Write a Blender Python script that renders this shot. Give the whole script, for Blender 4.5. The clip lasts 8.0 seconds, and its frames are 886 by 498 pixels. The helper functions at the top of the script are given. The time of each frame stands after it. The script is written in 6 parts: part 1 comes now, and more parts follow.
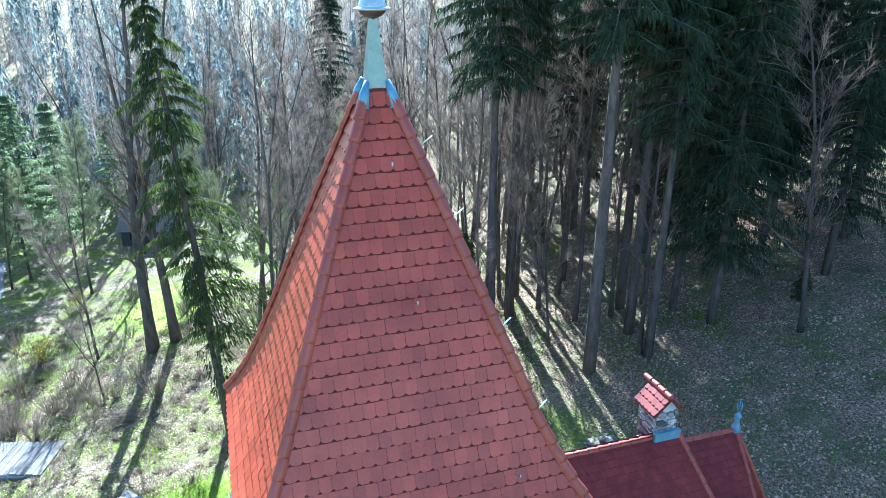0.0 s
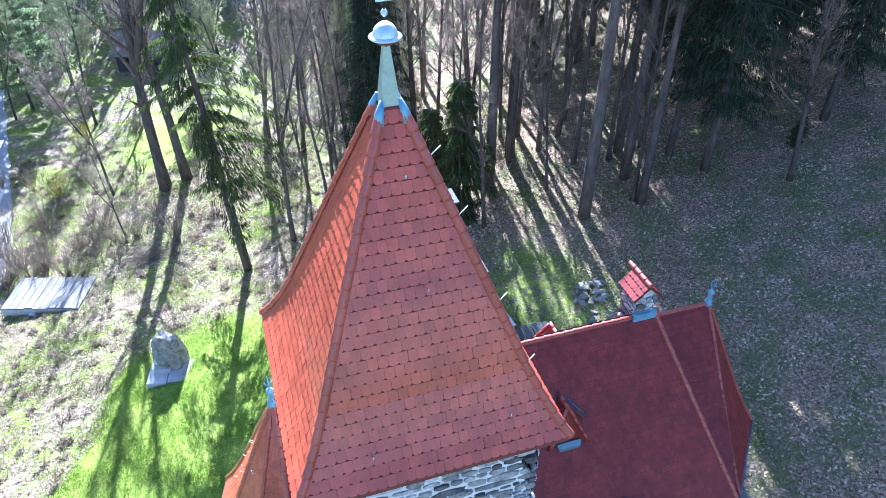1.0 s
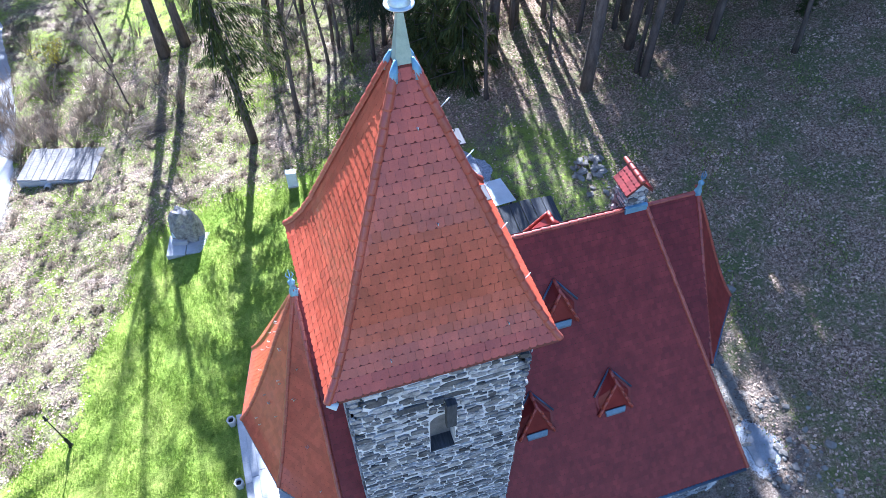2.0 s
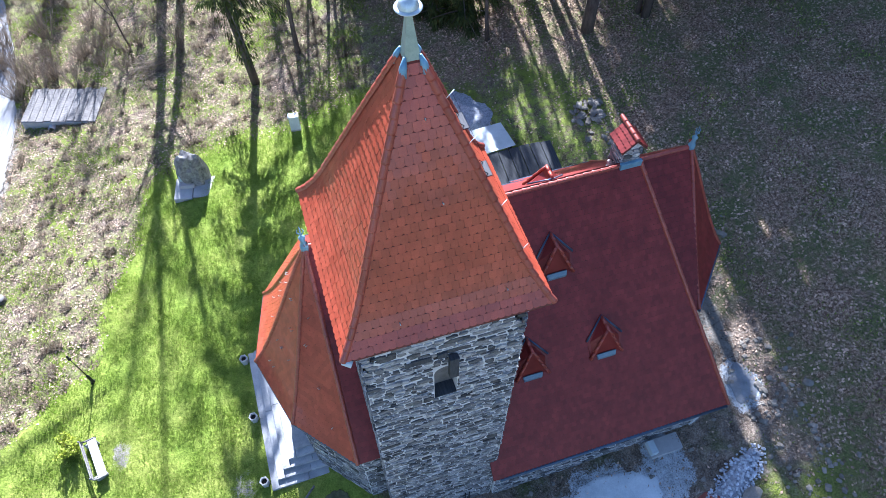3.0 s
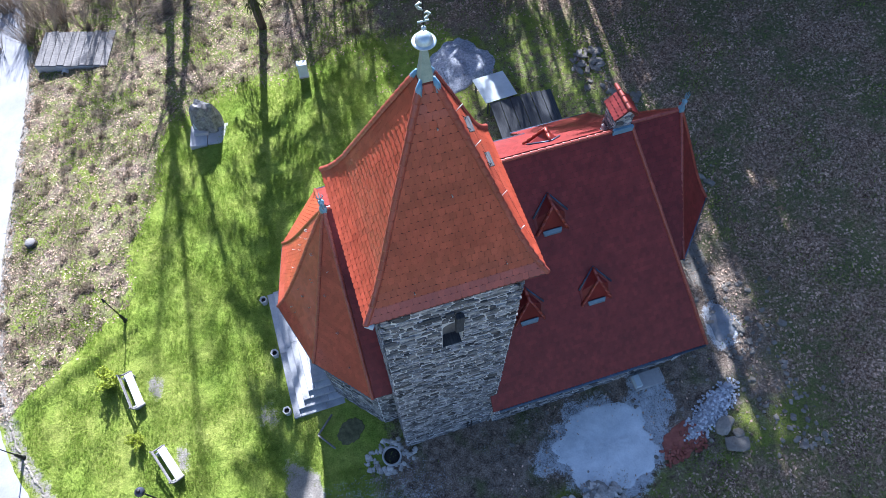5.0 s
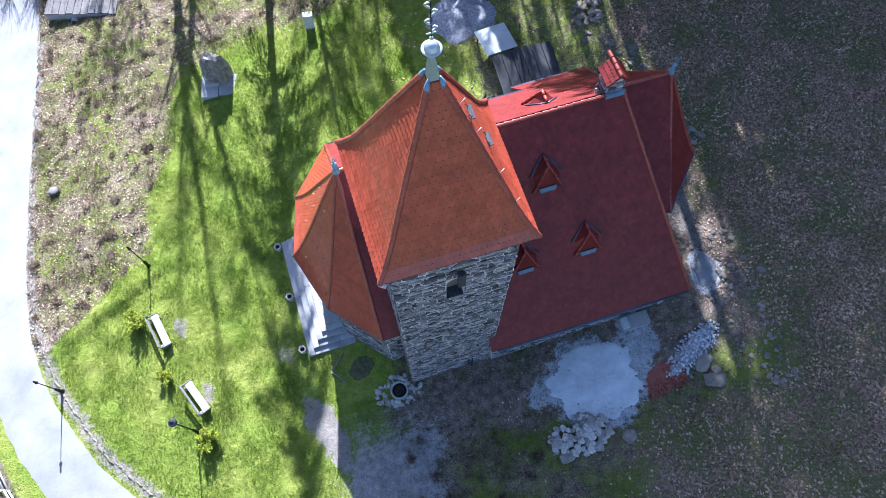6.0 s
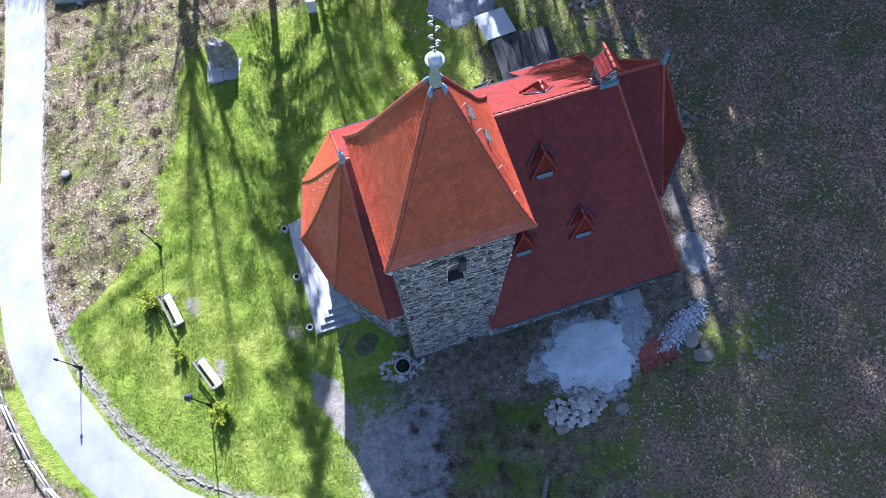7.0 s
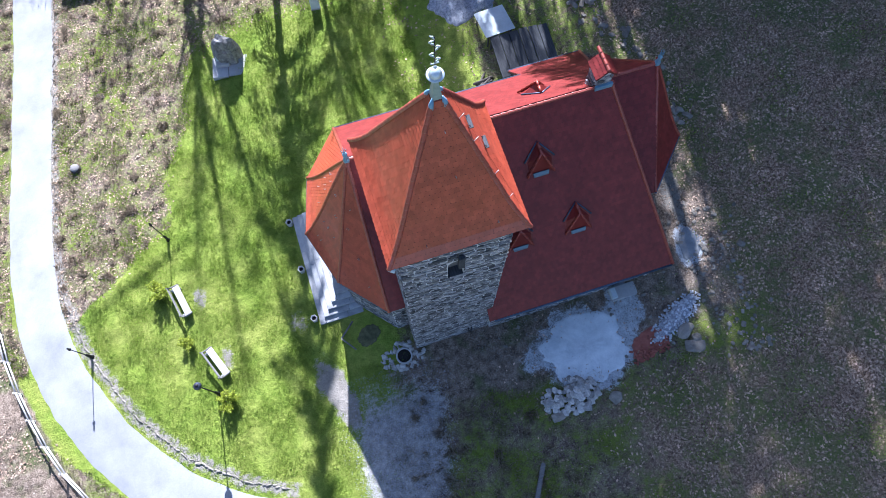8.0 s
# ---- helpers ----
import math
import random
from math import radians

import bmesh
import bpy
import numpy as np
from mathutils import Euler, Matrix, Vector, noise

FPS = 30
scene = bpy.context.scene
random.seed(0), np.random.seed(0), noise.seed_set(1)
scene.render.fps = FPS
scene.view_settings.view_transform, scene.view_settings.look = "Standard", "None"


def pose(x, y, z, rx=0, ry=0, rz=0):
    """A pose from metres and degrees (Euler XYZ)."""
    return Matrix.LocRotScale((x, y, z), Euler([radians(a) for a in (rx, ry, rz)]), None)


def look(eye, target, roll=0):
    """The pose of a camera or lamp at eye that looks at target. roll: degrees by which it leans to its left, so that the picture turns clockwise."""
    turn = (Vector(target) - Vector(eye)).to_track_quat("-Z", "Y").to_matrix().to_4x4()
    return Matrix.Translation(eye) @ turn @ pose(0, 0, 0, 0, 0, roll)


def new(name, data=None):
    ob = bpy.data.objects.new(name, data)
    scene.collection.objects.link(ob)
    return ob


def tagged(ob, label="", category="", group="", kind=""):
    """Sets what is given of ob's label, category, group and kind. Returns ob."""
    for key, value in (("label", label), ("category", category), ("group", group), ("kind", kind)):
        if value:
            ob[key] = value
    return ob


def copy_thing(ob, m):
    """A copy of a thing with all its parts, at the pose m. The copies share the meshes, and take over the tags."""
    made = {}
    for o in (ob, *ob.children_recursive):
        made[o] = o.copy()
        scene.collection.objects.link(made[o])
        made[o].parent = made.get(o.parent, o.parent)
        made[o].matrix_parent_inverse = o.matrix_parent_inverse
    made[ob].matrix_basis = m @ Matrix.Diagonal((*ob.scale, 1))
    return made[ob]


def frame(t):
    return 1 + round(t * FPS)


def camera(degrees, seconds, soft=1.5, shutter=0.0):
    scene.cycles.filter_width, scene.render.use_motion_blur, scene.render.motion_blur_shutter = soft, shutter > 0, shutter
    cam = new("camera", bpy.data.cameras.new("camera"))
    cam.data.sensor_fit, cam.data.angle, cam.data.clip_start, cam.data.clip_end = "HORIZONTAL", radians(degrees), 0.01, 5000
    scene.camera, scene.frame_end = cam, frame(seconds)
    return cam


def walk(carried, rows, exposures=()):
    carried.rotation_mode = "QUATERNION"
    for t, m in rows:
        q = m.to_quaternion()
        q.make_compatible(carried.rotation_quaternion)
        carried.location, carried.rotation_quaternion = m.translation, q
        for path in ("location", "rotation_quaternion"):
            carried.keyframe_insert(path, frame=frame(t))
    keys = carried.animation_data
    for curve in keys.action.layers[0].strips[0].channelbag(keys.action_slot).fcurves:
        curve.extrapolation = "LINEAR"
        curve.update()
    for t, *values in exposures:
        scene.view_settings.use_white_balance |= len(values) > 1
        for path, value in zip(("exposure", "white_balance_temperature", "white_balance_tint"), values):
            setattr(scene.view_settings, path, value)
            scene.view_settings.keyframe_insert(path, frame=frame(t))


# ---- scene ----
cam = camera(64.9, 8.0, soft=0.6)
PATH = [
    (0, (-2.224, -10.194, 27.0), (-1.657, -8.428, 26.252), 0.0),
    (0.5, (-2.298, -10.18, 28.76), (-1.766, -8.519, 27.781), 0.0),
    (1, (-2.307, -10.102, 30.462), (-1.828, -8.603, 29.228), -0.0),
    (1.5, (-2.387, -10.063, 31.903), (-1.964, -8.737, 30.467), -0.1),
    (2, (-2.459, -10.1, 32.695), (-2.073, -8.886, 31.154), -0.1),
    (2.2, (-2.465, -10.098, 32.945), (-2.093, -8.928, 31.366), -0.1),
    (3.3, (-2.612, -9.987, 34.72), (-2.282, -8.957, 33.038), 0.0),
    (3.5, (-2.639, -10.01, 34.911), (-2.315, -8.993, 33.22), -0.1),
    (4, (-2.663, -10.036, 35.531), (-2.354, -9.056, 33.815), -0.2),
    (4.5, (-2.7, -9.954, 36.199), (-2.403, -9.018, 34.457), -0.1),
    (6, (-2.875, -9.993, 40.049), (-2.658, -9.298, 38.187), -0.4),
    (6.5, (-2.896, -9.923, 41.109), (-2.699, -9.288, 39.223), -0.5),
    (7, (-2.946, -9.984, 41.762), (-2.752, -9.362, 39.872), -0.6),
    (7.5, (-2.964, -10.02, 42.44), (-2.775, -9.413, 40.544), -0.5),
    (8, (-2.912, -9.968, 43.116), (-2.731, -9.381, 41.213), -0.7),
]
EXPOSURES = [(0, 2.66, 4800, 0), (1.0, 2.78, 4850, 14), (2.0, 2.54, 5050, 19), (4.0, 1.90, 5430, 17), (6.0, 1.81, 5320, 20), (8, 1.77, 5320, 20)]
walk(cam, [(t, look(eye, target, roll)) for t, eye, target, roll in PATH], EXPOSURES)

# ---- light: low sun from the north, clear sky ----
SUN_EL, SUN_AZ = 33.0, 7.0  # azimuth clockwise from +y
world = bpy.data.worlds.new("sky")
scene.world = world
world.use_nodes = True
wn = world.node_tree
wn.nodes.clear()
sky = wn.nodes.new("ShaderNodeTexSky")
sky.sky_type = "NISHITA"
sky.sun_disc = False
sky.sun_elevation = radians(SUN_EL)
sky.sun_rotation = radians(SUN_AZ)
back = wn.nodes.new("ShaderNodeBackground")
back.inputs[1].default_value = 0.06
wout = wn.nodes.new("ShaderNodeOutputWorld")
wn.links.new(sky.outputs[0], back.inputs[0])
wn.links.new(back.outputs[0], wout.inputs[0])
sun_data = bpy.data.lights.new("sun", "SUN")
sun_data.energy = 5.0
sun_data.angle = radians(0.55)
sun_data.color = (1.0, 0.95, 0.87)
sun = new("sun", sun_data)
SUN_DIR = Vector((math.sin(radians(SUN_AZ)) * math.cos(radians(SUN_EL)),
                  math.cos(radians(SUN_AZ)) * math.cos(radians(SUN_EL)), math.sin(radians(SUN_EL))))
sun.matrix_world = look(SUN_DIR * 200, (0, 0, 0))


# ---- materials ----
def nodes_of(name):
    m = bpy.data.materials.new(name)
    m.use_nodes = True
    return m, m.node_tree, m.node_tree.nodes["Principled BSDF"]


def add(nt, kind, **props):
    n = nt.nodes.new(kind)
    for k, v in props.items():
        if k in n.inputs:
            n.inputs[k].default_value = v
        elif k == "operation":
            n.operation = v
        elif k == "blend_type":
            n.blend_type = v
        elif k == "data_type":
            n.data_type = v
        elif k == "attribute_name":
            n.attribute_name = v
    return n


def coords(nt, obj=False):
    if obj:
        return add(nt, "ShaderNodeTexCoord").outputs["Object"]
    return add(nt, "ShaderNodeNewGeometry").outputs["Position"]


def noise_tex(nt, vec, scale, detail=4.0, rough=0.6, stretch=None):
    if stretch:
        mp = add(nt, "ShaderNodeMapping")
        mp.inputs["Scale"].default_value = stretch
        nt.links.new(vec, mp.inputs["Vector"])
        vec = mp.outputs[0]
    n = add(nt, "ShaderNodeTexNoise", Scale=scale, Detail=detail, Roughness=rough)
    nt.links.new(vec, n.inputs["Vector"])
    return n.outputs["Fac"]


def ramp(nt, fac, stops):
    r = add(nt, "ShaderNodeValToRGB")
    el = r.color_ramp.elements
    while len(el) < len(stops):
        el.new(0.5)
    for e, (p, c) in zip(el, stops):
        e.position, e.color = p, (*c, 1.0) if len(c) == 3 else c
    nt.links.new(fac, r.inputs[0])
    return r.outputs[0]


def mix(nt, fac, a, b, blend="MIX"):
    m = add(nt, "ShaderNodeMix", data_type="RGBA", blend_type=blend)
    for sock, v in ((m.inputs[0], fac), (m.inputs[6], a), (m.inputs[7], b)):
        if isinstance(v, (int, float)):
            sock.default_value = v
        elif isinstance(v, tuple):
            sock.default_value = (*v, 1.0)
        else:
            nt.links.new(v, sock)
    return m.outputs[2]


def maths(nt, op, a, b=0.0):
    m = add(nt, "ShaderNodeMath", operation=op)
    for sock, v in zip(m.inputs, (a, b)):
        if isinstance(v, (int, float)):
            sock.default_value = v
        else:
            nt.links.new(v, sock)
    return m.outputs[0]


def bump(nt, bsdf, height, strength=0.4, dist=0.02):
    b = add(nt, "ShaderNodeBump", Strength=strength, Distance=dist)
    nt.links.new(height, b.inputs["Height"])
    nt.links.new(b.outputs[0], bsdf.inputs["Normal"])


def surface(name, dark, light, scale=6.0, fine=40.0, rough=0.8, metal=0.0, relief=0.3, vary=0.0, spec=0.4, stretch=None, dist=0.02, thin=0.0):
    """Two colours mixed by coarse and fine noise; vary: how far single pieces differ in value; thin: share of light let through."""
    m, nt, b = nodes_of(name)
    p = coords(nt)
    n1 = noise_tex(nt, p, scale, 4, 0.6, stretch)
    n2 = noise_tex(nt, p, fine, 3, 0.7, stretch)
    f = maths(nt, "ADD", maths(nt, "MULTIPLY", n1, 0.65), maths(nt, "MULTIPLY", n2, 0.35))
    c = ramp(nt, f, [(0.32, dark), (0.68, light)])
    if vary:
        o = add(nt, "ShaderNodeObjectInfo").outputs["Random"]
        i = add(nt, "ShaderNodeNewGeometry").outputs["Random Per Island"]
        r = maths(nt, "FRACT", maths(nt, "ADD", o, i))
        v = maths(nt, "ADD", maths(nt, "MULTIPLY", r, vary), 1.0 - vary / 2)
        h = add(nt, "ShaderNodeHueSaturation")
        nt.links.new(c, h.inputs["Color"])
        nt.links.new(v, h.inputs["Value"])
        c = h.outputs[0]
    nt.links.new(c, b.inputs["Base Color"])
    b.inputs["Roughness"].default_value = rough
    b.inputs["Metallic"].default_value = metal
    b.inputs["Specular IOR Level"].default_value = spec
    if relief:
        bump(nt, b, f, relief, dist)
    if thin:
        tr = add(nt, "ShaderNodeBsdfTranslucent")
        nt.links.new(c, tr.inputs["Color"])
        mx = add(nt, "ShaderNodeMixShader")
        mx.inputs[0].default_value = thin
        nt.links.new(b.outputs[0], mx.inputs[1])
        nt.links.new(tr.outputs[0], mx.inputs[2])
        nt.links.new(mx.outputs[0], nt.nodes["Material Output"].inputs["Surface"])
    return m


def glaze(m, amount, rough):
    b = m.node_tree.nodes["Principled BSDF"]
    b.inputs["Coat Weight"].default_value = amount
    b.inputs["Coat Roughness"].default_value = rough
    return m


# One tile, two copies: warmer light on tower and west end put into colour.
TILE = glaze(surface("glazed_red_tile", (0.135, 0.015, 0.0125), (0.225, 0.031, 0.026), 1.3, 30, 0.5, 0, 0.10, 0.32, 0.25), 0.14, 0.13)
TILE_TOWER = glaze(surface("glazed_red_tile_warm_lit", (0.29, 0.046, 0.022), (0.46, 0.088, 0.043), 1.3, 30, 0.45, 0, 0.10, 0.28, 0.3), 0.50, 0.13)
# Contact shade under the overlapping courses put into the edge colour, with joint dirt.
TILE_EDGE = surface("shaded_soiled_tile_edge", (0.080, 0.018, 0.013), (0.17, 0.038, 0.027), 3, 30, 0.9)
TILE_RIDGE = glaze(surface("ridge_tile_clay", (0.22, 0.036, 0.022), (0.35, 0.072, 0.046), 2.0, 30, 0.5, 0, 0.15, 0.2, 0.4), 0.5, 0.2)
UNDER = surface("roof_boarding", (0.10, 0.03, 0.022), (0.16, 0.045, 0.035), 3, 30, 0.8)
STONE = surface("rubble_stone", (0.040, 0.045, 0.052), (0.40, 0.395, 0.385), 2.6, 14, 0.85, 0, 0.7, 1.45)
MORTAR = surface("lime_mortar", (0.40, 0.41, 0.41), (0.80, 0.80, 0.78), 2.0, 60, 0.95, 0, 0.4)
BLUE = surface("blue_painted_sheet", (0.13, 0.26, 0.36), (0.23, 0.40, 0.52), 4, 30, 0.45, 0.2, 0.1)
SILL_SHEET = surface("dull_blue_grey_sheet", (0.10, 0.16, 0.21), (0.19, 0.27, 0.33), 4, 30, 0.5, 0.2, 0.1)
ZINC = surface("pale_zinc_sheet", (0.42, 0.50, 0.52), (0.66, 0.74, 0.76), 3, 25, 0.38, 0.55, 0.1)
PATINA = surface("green_weathered_sheet", (0.24, 0.32, 0.28), (0.38, 0.47, 0.42), 4, 25, 0.5, 0.3, 0.1)
GUTTER = surface("dark_blue_gutter", (0.05, 0.08, 0.13), (0.10, 0.15, 0.22), 4, 30, 0.4, 0.5, 0.1)
WHITE = surface("white_sheet", (0.42, 0.49, 0.50), (0.60, 0.67, 0.68), 1.5, 20, 0.45, 0, 0.1)
IRON = surface("black_iron", (0.012, 0.012, 0.014), (0.04, 0.04, 0.045), 6, 40, 0.5, 0.6, 0.1)
DARK = surface("shadowed_interior", (0.012, 0.011, 0.010), (0.03, 0.028, 0.025), 6, 40, 0.95)
PAVING = surface("grey_paving_stone", (0.25, 0.26, 0.27), (0.46, 0.47, 0.47), 1.6, 24, 0.7, 0, 0.3, 0.25)
WOOD_GREY = surface("weathered_grey_wood", (0.10, 0.097, 0.092), (0.27, 0.26, 0.245), 2.0, 30, 0.85, 0, 0.4, 0.3, 0.3, (1, 8, 1))
WOOD_DARK = surface("tarred_dark_board", (0.025, 0.028, 0.032), (0.085, 0.092, 0.10), 2.0, 30, 0.8, 0, 0.4, 0.35, 0.3, (8, 1, 1))
BARK = surface("grey_brown_bark", (0.042, 0.037, 0.032), (0.160, 0.140, 0.120), 3.0, 18, 0.95, 0, 0.6, 0.35, 0.2, (1, 1, 0.25))
TWIG = surface("bare_twig", (0.095, 0.076, 0.064), (0.29, 0.235, 0.195), 2.0, 20, 0.95, 0, 0.0, 0.4, 0.2, thin=0.3)
TWIG_TAN = surface("tan_brushwood", (0.17, 0.135, 0.10), (0.40, 0.335, 0.26), 2.0, 20, 0.95, 0, 0.0, 0.5, 0.2, thin=0.25)
TWIG_BUD = surface("budding_twig", (0.12, 0.125, 0.07), (0.30, 0.315, 0.18), 2.0, 20, 0.9, 0, 0.0, 0.4, 0.2, thin=0.3)
# Darker copy of the sand: the heap's part shade is in its colour.
SAND_SHADED = surface("part_shaded_sand", (0.20, 0.21, 0.22), (0.36, 0.375, 0.385), 1.6, 18, 0.9, 0, 0.6)
NEEDLE = surface("spruce_needles", (0.030, 0.050, 0.016), (0.10, 0.125, 0.035), 0.8, 9, 0.75, 0, 0.0, 0.5, 0.25, thin=0.4)
NEEDLE_DARK = surface("dark_spruce_needles", (0.018, 0.032, 0.017), (0.055, 0.080, 0.038), 0.8, 9, 0.8, 0, 0.0, 0.5, 0.2, thin=0.25)
PINE = surface("pine_needles", (0.14, 0.19, 0.10), (0.32, 0.39, 0.21), 0.8, 9, 0.75, 0, 0.0, 0.5, 0.25, thin=0.55)
SHRUB_YELLOW = surface("yellow_green_shrub_leaf", (0.22, 0.29, 0.02), (0.42, 0.47, 0.045), 3, 20, 0.6, 0, 0.0, 0.4, thin=0.4)
ROCK = surface("pale_quarry_stone", (0.30, 0.29, 0.26), (0.56, 0.54, 0.49), 3.0, 20, 0.9, 0, 0.5, 0.4)
ROCK_PILE = surface("grey_quarry_stone", (0.26, 0.25, 0.225), (0.60, 0.575, 0.525), 4.0, 18, 0.9, 0, 0.5, 0.9)
ROCK_DARK = surface("mossy_grey_boulder", (0.05, 0.052, 0.052), (0.44, 0.43, 0.41), 3.4, 13, 0.9, 0, 1.0, 0.3, 0.3, None, 0.06)
GRAVEL = surface("crushed_white_gravel", (0.18, 0.19, 0.21), (0.56, 0.57, 0.60), 5.0, 26, 0.9, 0, 1.0, 0.0)
ROCK_SOIL = surface("dusty_field_stone", (0.14, 0.125, 0.10), (0.32, 0.295, 0.25), 3.0, 20, 0.9, 0, 0.5, 0.5)
SAND = surface("pale_cement_sand", (0.48, 0.53, 0.55), (0.78, 0.82, 0.82), 1.1, 14, 0.9, 0, 0.6)
BRICK = surface("broken_red_brick", (0.17, 0.05, 0.036), (0.38, 0.135, 0.095), 3, 30, 0.9, 0, 0.4, 0.4)
CONCRETE = surface("grey_concrete", (0.33, 0.33, 0.32), (0.5, 0.5, 0.48), 1.5, 25, 0.85, 0, 0.3)
ROAD = surface("pale_dusty_road", (0.20, 0.208, 0.222), (0.33, 0.34, 0.355), 0.5, 12, 0.85, 0, 0.3)


# ---- mesh helpers ----
def finish(name, me, material, parent=None, label=""):
    me.materials.append(material)
    ob = new(name, me)
    if parent:
        ob.parent = parent
    if label:
        ob["label"] = label
    return ob


def part(name, bm, material, parent=None, label=""):
    me = bpy.data.meshes.new(name)
    bm.normal_update()
    bm.to_mesh(me)
    bm.free()
    return finish(name, me, material, parent, label)


def raw(name, verts, faces, material, parent=None, label="", smooth=False):
    me = bpy.data.meshes.new(name)
    me.from_pydata([tuple(v) for v in verts], [], faces)
    if smooth:
        me.shade_smooth()
    return finish(name, me, material, parent, label)


def empty(name, m, label, category, group="", kind=""):
    ob = new(name)
    ob.matrix_basis = m
    return tagged(ob, label, category, group, kind)


def box(bm, x0, y0, z0, x1, y1, z1, bevel=0.0, m=None):
    r = bmesh.ops.create_cube(bm, size=1.0)
    vs = r["verts"]
    for v in vs:
        v.co = Vector(((x0 + x1) / 2 + v.co.x * (x1 - x0), (y0 + y1) / 2 + v.co.y * (y1 - y0), (z0 + z1) / 2 + v.co.z * (z1 - z0)))
    if m is not None:
        bmesh.ops.transform(bm, matrix=m, verts=vs)
    if bevel:
        es = list({e for v in vs for e in v.link_edges})
        bmesh.ops.bevel(bm, geom=es, offset=bevel, segments=1, affect="EDGES", profile=0.5)
    return bm


def boxed(name, x0, y0, z0, x1, y1, z1, material, parent=None, bevel=0.01, label="", m=None):
    return part(name, box(bmesh.new(), x0, y0, z0, x1, y1, z1, bevel, m), material, parent, label)


def lathe(profile, seg=20, bm=None, m=None):
    """A turned body from (radius, height) pairs."""
    bm = bm or bmesh.new()
    rings = []
    for r, z in profile:
        ring = []
        for i in range(seg):
            a = 2 * math.pi * i / seg
            co = Vector((r * math.cos(a), r * math.sin(a), z))
            ring.append(bm.verts.new(m @ co if m else co))
        rings.append(ring)
    for a, b in zip(rings, rings[1:]):
        for i in range(seg):
            j = (i + 1) % seg
            f = bm.faces.new((a[i], a[j], b[j], b[i]))
            f.smooth = True
    bm.faces.new(rings[0][::-1])
    bm.faces.new(rings[-1])
    return bm


def tube(points, radii, sides=8, verts=None, faces=None):
    """Adds a tapered tube along points to verts and faces."""
    verts = [] if verts is None else verts
    faces = [] if faces is None else faces
    rings = []
    n = len(points)
    for i, (p, r) in enumerate(zip(points, radii)):
        p = Vector(p)
        d = (Vector(points[min(i + 1, n - 1)]) - Vector(points[max(i - 1, 0)]))
        d = d.normalized() if d.length > 1e-6 else Vector((0, 0, 1))
        a = d.cross(Vector((0.31, 0.17, 0.93)))
        if a.length < 0.05:
            a = d.cross(Vector((1, 0, 0)))
        a.normalize()
        b = d.cross(a)
        base = len(verts)
        for k in range(sides):
            t = 2 * math.pi * k / sides
            verts.append(p + a * (r * math.cos(t)) + b * (r * math.sin(t)))
        rings.append(base)
    for a, b in zip(rings, rings[1:]):
        for k in range(sides):
            j = (k + 1) % sides
            faces.append((a + k, a + j, b + j, b + k))
    faces.append(tuple(rings[0] + k for k in range(sides))[::-1])
    faces.append(tuple(rings[-1] + k for k in range(sides)))
    return verts, faces


def bar(name, points, r, material, parent=None, sides=8, label=""):
    v, f = tube(points, [r] * len(points) if isinstance(r, (int, float)) else r, sides)
    return raw(name, v, f, material, parent, label, True)


# ---- ground ----
def soft_plus(v, k=2.0):
    return k * math.log1p(math.exp(min(v / k, 40.0)))


def smooth01(v):
    v = max(0.0, min(1.0, v))
    return v * v * (3 - 2 * v)


def line_gap(x, y, pts):
    """Distance from (x, y) to a polyline."""
    best = 1e9
    for (ax, ay), (bx, by) in zip(pts, pts[1:]):
        dx, dy = bx - ax, by - ay
        t = max(0.0, min(1.0, ((x - ax) * dx + (y - ay) * dy) / (dx * dx + dy * dy)))
        best = min(best, math.hypot(x - ax - t * dx, y - ay - t * dy))
    return best


ROAD_MID = [(-30, 78), (-26.8, 60), (-24.4, 46), (-23.7, 37), (-24.9, 25), (-25.9, 15), (-25.85, 8), (-24.6, 2.6), (-22.1, -2.3), (-18.8, -6.4), (-14.8, -9.2), (-10.4, -11.6), (-6.5, -14.6), (-3, -19), (2, -30), (4, -60)]
BANK = [(-16.0, 9.1), (-17.6, 8.75), (-19.1, 8.25), (-20.4, 7.6), (-22.7, 6.3)]  # low turf bank at the lawn's edge


